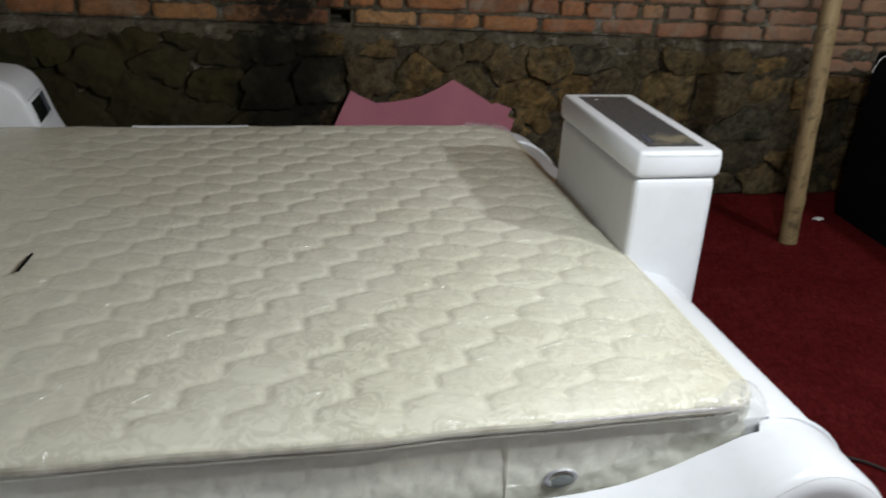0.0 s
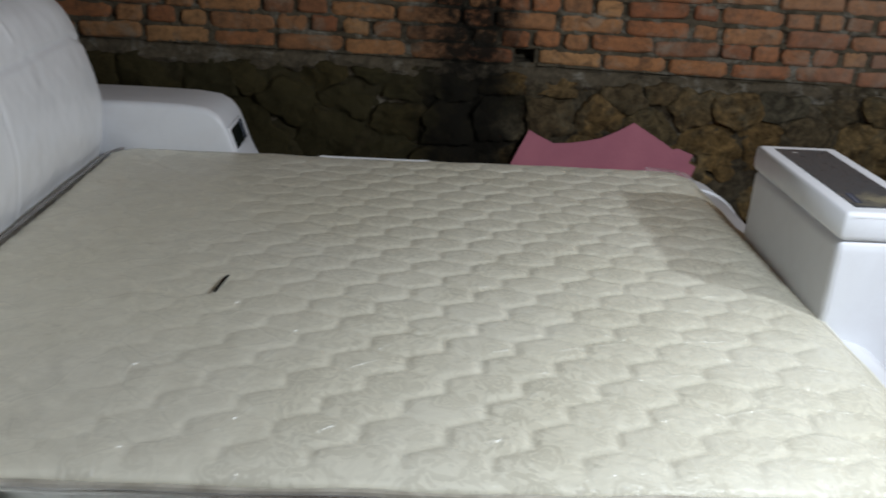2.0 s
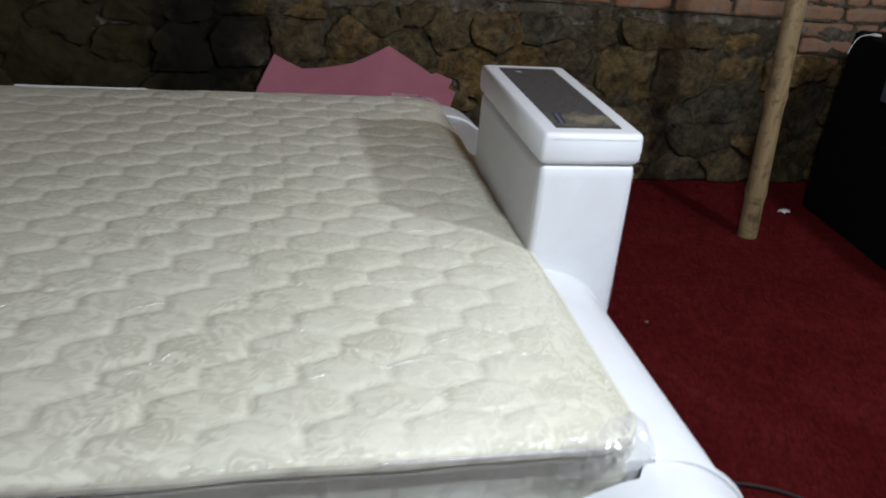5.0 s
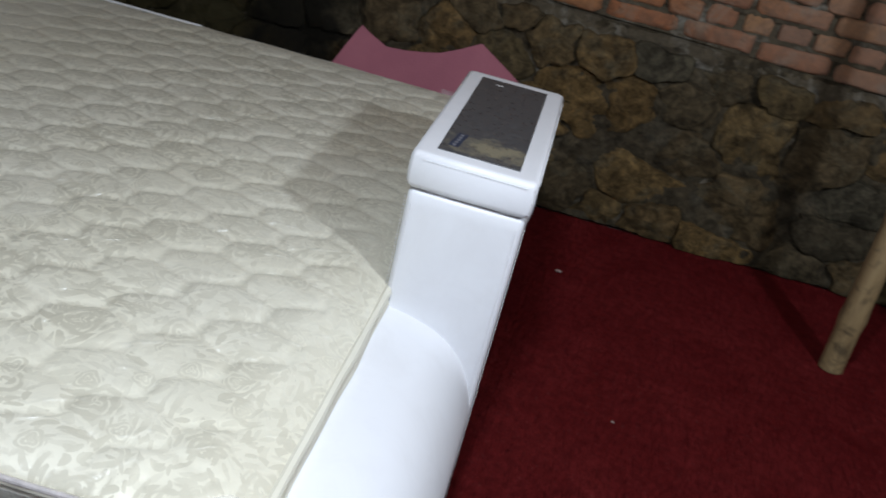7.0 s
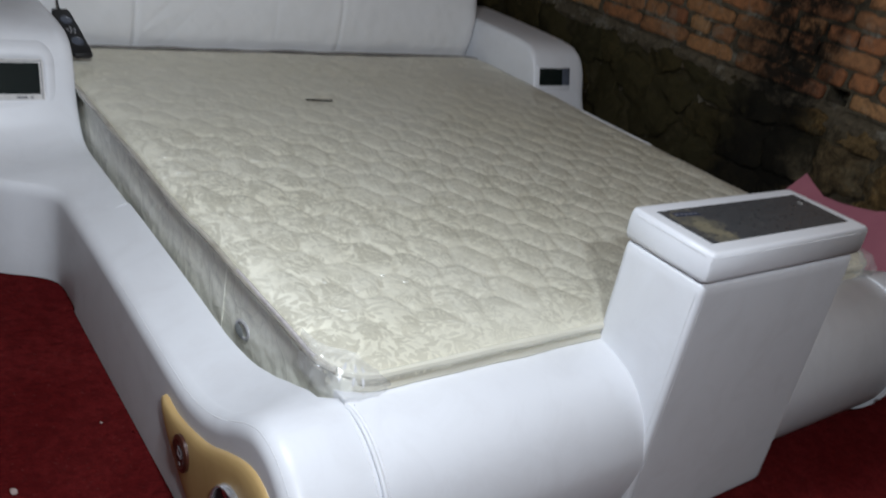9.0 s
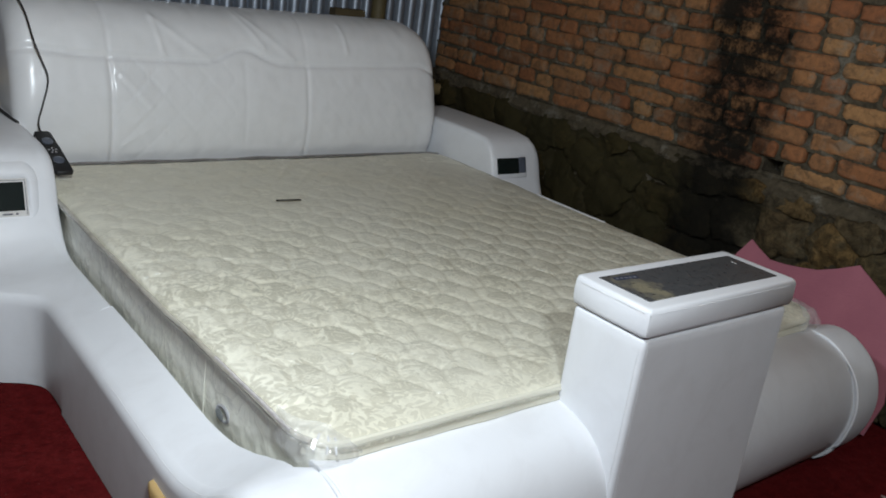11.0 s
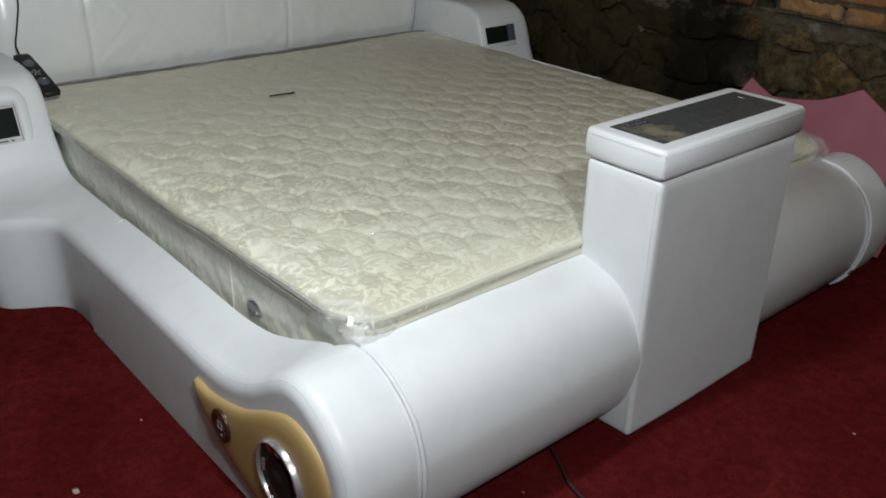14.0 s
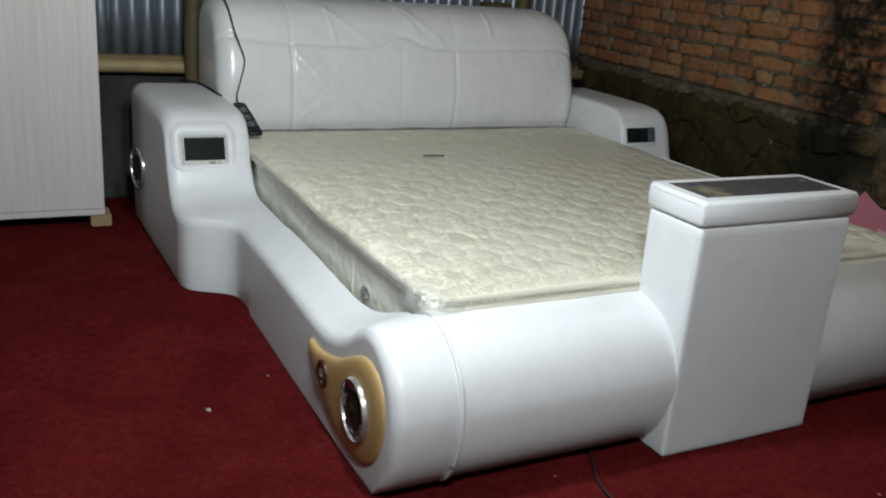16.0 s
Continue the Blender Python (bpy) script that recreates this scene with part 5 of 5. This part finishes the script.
# wardrobe by the head of the bed
wardrobe = thing("wardrobe", (-1.02, 0.55, 0), "pale woodgrain wardrobe standing on wooden blocks", "wardrobe")
part("carcass", box((-1.24, 0.05, 0.055), (-0.830, 1.034, 1.98), 0.002), CABINET, wardrobe, smooth=False)
for a, b in ((0.055, 0.539), (0.543, 1.030)):
    part("door", box((-0.828, a, 0.085), (-0.810, b, 1.97), 0.002), CABINET, wardrobe, smooth=False)
part("plinth", box((-0.832, 0.052, 0.056), (-0.814, 1.032, 0.082), 0.002), CABINET, wardrobe, smooth=False)
for x, y in ((-0.90, 0.975), (-1.2, 0.975), (-0.90, 0.08), (-1.2, 0.08)):
    part("foot_block", rough_beam((x - 0.035, y, 0.001), (x + 0.075, y + 0.085, 0.053), 11), PALE, wardrobe, "offcut timber block")

# litter on the carpet
for x, y, r, s in ((2.813, 3.427, 0.026, 1), (0.927, 1.112, 0.010, 2), (0.774, 1.321, 0.004, 3), (1.694, 3.317, 0.010, 4), (1.887, 2.623, 0.005, 5), (1.529, 1.855, 0.003, 6)):
    bm = bmesh.new()
    bmesh.ops.create_icosphere(bm, subdivisions=2, radius=1.0)
    for v_ in bm.verts:
        p = v_.co
        w = 1 + 0.5 * noise.noise(p * 1.7 + Vector((s, s * 2, 0)))
        v_.co = Vector((x + p.x * r * w, y + p.y * r * 0.6 * w, max(0.0, 0.20 * r + p.z * r * 0.25 * w)))
    alone("paper_scrap", bm, PAPER if r > 0.02 else DULL, "small white paper scrap on the carpet", "scrap", "litter on the carpet", angle=20)


# ---- bricks and stones of the north wall ----
def brick_mesh(length, height, seed):
    """A hand-made brick: worn corners, uneven face."""
    rnd = random.Random(seed)
    pts = []
    for k, (sx, sz) in enumerate(((-1, -1), (1, -1), (1, 1), (-1, 1))):
        r = rnd.uniform(0.008, 0.020)
        a0 = (180, 270, 0, 90)[k]
        for t in (0, 45, 90):
            ang = radians(a0 + t)
            pts.append((sx * (length / 2 - r) + r * math.cos(ang), sz * (height / 2 - r) + r * math.sin(ang)))
        if k % 2 == 0:
            for f in (-0.5, 0.0, 0.5):
                pts.append((-sx * f * length * 0.58, sz * height / 2))
    pts = [(a + 0.006 * noise.noise((a * 60, b * 60, seed)) + rnd.uniform(-0.0015, 0.0015), b + 0.0052 * noise.noise((a * 40, b * 60, seed + 40)) + rnd.uniform(-0.0012, 0.0012)) for a, b in pts]
    bm = bmesh.new()
    loft([[Vector((a * f, y + (0.005 * noise.noise((a * f * 30, b * g * 50, seed)) if y < 0 else 0), b * g)) for a, b in pts] for f, g, y in ((1.0, 1.0, 0.020), (1.0, 1.0, -0.012), (0.965, 0.90, -0.0190), (0.88, 0.66, -0.0235), (0.5, 0.25, -0.0225))], bm=bm)
    bmesh.ops.recalc_face_normals(bm, faces=bm.faces)
    for f in bm.faces:
        f.smooth = True
    me = bpy.data.meshes.new("brick")
    bm.to_mesh(me)
    bm.free()
    me.materials.append(BRICK)
    return me


LONG = [brick_mesh(0.236, 0.056, 10 + k) for k in range(14)]
SHORT = [brick_mesh(0.112, 0.055, 40 + k) for k in range(14)]
rnd = random.Random(5)
PITCH = 0.0662
rest_v, rest_f = [], []
for row in range(-3, 32):
    long_row = row % 2 == 0
    x = WEST + 0.01 - rnd.uniform(0, 0.1)
    if row == 0:
        x = 0.852 - 0.249 * 9
    while x < EAST:
        short = (rnd.random() < (0.16 if long_row else 0.82)) and row != 0
        ln = (0.118 if short else 0.249) + rnd.uniform(-0.006, 0.008)
        if row == 0:
            ln = 0.249
            if 0.55 < x < 0.80:
                x, ln = 0.555, 0.21
        mid = x + ln / 2
        z = course(mid) + PITCH * (row + 0.5) + rnd.uniform(-0.004, 0.004) + (0.007 * noise.noise((mid * 1.7, row * 0.6, 3)) if row > 0 else 0.0)
        own = rnd.uniform(1.00, 1.14)
        x += ln
        if row == 0 and 0.55 < mid < 0.75:
            x = 0.852
        if row < 0 and mid < 2.74 - 0.04 * row:
            continue
        if mid + ln / 2 < WEST + 0.05 or z > TOP - 0.04:
            continue
        if mid - ln / 2 < WEST + 0.005:
            ln, mid = mid + ln / 2 - WEST - 0.005, (mid + ln / 2 + WEST + 0.005) / 2
            short = ln < 0.17
        me = rnd.choice(SHORT if short else LONG)
        sx = (ln - rnd.uniform(0.005, 0.027)) / (0.112 if short else 0.236)
        m = Matrix.Translation((mid, NORTH - rnd.uniform(-0.004, 0.007), z)) @ Matrix.Rotation(rnd.uniform(-0.034, 0.034), 4, "Y") @ Matrix.Diagonal((sx, 1, own, 1))
        if row < 11 and mid < 3.3:
            ob = new("brick", me)
            ob.matrix_world = m
            ob.parent = north
        else:
            k0 = len(rest_v)
            rest_v += [m @ v.co for v in me.vertices]
            rest_f += [[k0 + i for i in p.vertices] for p in me.polygons]
me = bpy.data.meshes.new("upper_bricks")
me.from_pydata(rest_v, [], rest_f)
for p in me.polygons:
    p.use_smooth = True
me.materials.append(BRICK)
upper = tagged(new("upper_bricks", me), "upper courses of burnt brick", kind="stuff")
upper.parent = north

# rubble stones: cells round scattered centres, each a bulging block
rnd = random.Random(12)
SHOWN = [(-0.239, 0.656), (0.019, 0.679), (0.244, 0.689), (-0.116, 0.547), (0.158, 0.562), (0.352, 0.608), (0.318, 0.511), (0.538, 0.644), (0.685, 0.679), (0.525, 0.492), (0.707, 0.516), (0.954, 0.664), (0.936, 0.542), (1.128, 0.534), (1.220, 0.626), (1.333, 0.655), (1.461, 0.585), (1.646, 0.600), (1.833, 0.615), (2.043, 0.631), (2.220, 0.646), (2.418, 0.638), (2.673, 0.643), (2.872, 0.622), (1.594, 0.446), (2.199, 0.464), (2.438, 0.466), (2.701, 0.456), (-0.259, 0.451), (0.072, 0.443)]
sites = [(x, z) for x, z in SHOWN]
for k, z in enumerate((0.045, 0.190, 0.330, 0.475, 0.625)):
    x = WEST - 0.25 + rnd.uniform(0, 0.2)
    while x < EAST + 0.2:
        q = (x, z + rnd.uniform(-0.05, 0.05))
        if all(abs(q[0] - a) > 0.13 or abs(q[1] - b) > 0.10 for a, b in SHOWN):
            sites.append(q)
        x += rnd.uniform(0.11, 0.40) if k < 4 else rnd.uniform(0.10, 0.30)


def cell(i):
    sx, sz = sites[i]
    poly = [(sx - 0.4, -0.01), (sx + 0.4, -0.01), (sx + 0.4, course(sx) - 0.045 + 0.02 * noise.noise((sx * 5, 1, 1))), (sx - 0.4, course(sx) - 0.045 + 0.02 * noise.noise((sx * 5, 1, 1)))]
    for j, (ox, oz) in enumerate(sites):
        if j == i or abs(ox - sx) > 0.8:
            continue
        dx, dz = ox - sx, (oz - sz) * 1.7
        mx, mz = (ox + sx) / 2, (oz + sz) / 2
        side = lambda p: (p[0] - mx) * dx + (p[1] - mz) * dz
        out = []
        for a, b in zip(poly, poly[1:] + poly[:1]):
            fa, fb = side(a), side(b)
            if fa <= 0:
                out.append(a)
            if fa * fb < 0:
                t = fa / (fa - fb)
                out.append((a[0] + (b[0] - a[0]) * t, a[1] + (b[1] - a[1]) * t))
        poly = out
        if len(poly) < 3:
            return []
    return poly


for i in range(len(sites)):
    poly = cell(i)
    if len(poly) < 3:
        continue
    cx, cz = sum(p[0] for p in poly) / len(poly), sum(p[1] for p in poly) / len(poly)
    if cx < WEST - 0.05 or cx > 3.9 or (cx > 2.82 and cz > course(cx) - 0.16):
        continue
    poly = [q for a, b in zip(poly, poly[1:] + poly[:1]) for q in ((a[0] * 0.90 + b[0] * 0.10, a[1] * 0.90 + b[1] * 0.10), (a[0] * 0.10 + b[0] * 0.90, a[1] * 0.10 + b[1] * 0.90))]
    fine = []
    for a, b in zip(poly, poly[1:] + poly[:1]):
        steps = max(1, int(math.hypot(b[0] - a[0], b[1] - a[1]) / 0.014))
        for k in range(steps):
            t = k / steps
            px, pz = a[0] + (b[0] - a[0]) * t, a[1] + (b[1] - a[1]) * t
            d = math.hypot(px - cx, pz - cz) + 1e-6
            ins = (0.002 + 0.034 * noise.noise((px * 11, pz * 13, i)) + 0.010 * noise.noise((px * 45, pz * 45, i))) / d
            fine.append((px + (cx - px) * ins, max(0.0, pz + (cz - pz) * ins)))
    if max(p[0] for p in fine) - min(p[0] for p in fine) < 0.03:
        continue
    rings = []
    deep = rnd.uniform(-0.018, 0.018)
    cuts = [(rnd.uniform(-0.05, 0.05), rnd.uniform(-0.05, 0.05), rnd.uniform(-0.42, 0.42), rnd.uniform(-0.42, 0.42)) for k in range(4)]
    for f, y in ((1.0, 0.02), (1.0, -0.012), (0.988, -0.025), (0.955, -0.031), (0.88, -0.0325), (0.72, -0.033), (0.56, -0.034), (0.4, -0.035), (0.24, -0.036), (0.08, -0.036)):
        ring = []
        for x, z in fine:
            px, pz = cx + (x - cx) * f, cz + (z - cz) * f
            if y < 0:
                low = y - 0.020 - deep * 1.1 + max(a * (px - cx - u) + b * (pz - cz - v) for u, v, a, b in cuts) + 0.014 * noise.noise((px * 8, pz * 10, i)) + 0.016 * noise.noise((px * 21, pz * 24, i)) + 0.009 * noise.noise((px * 55, pz * 60, i))
                ring.append(Vector((px, NORTH - 0.060 * math.tanh(max(0.002, -low) / 0.060), pz)))
            else:
                ring.append(Vector((px, NORTH + y, pz)))
        rings.append(ring)
    part("stone", loft(rings), STONE, north, angle=50)
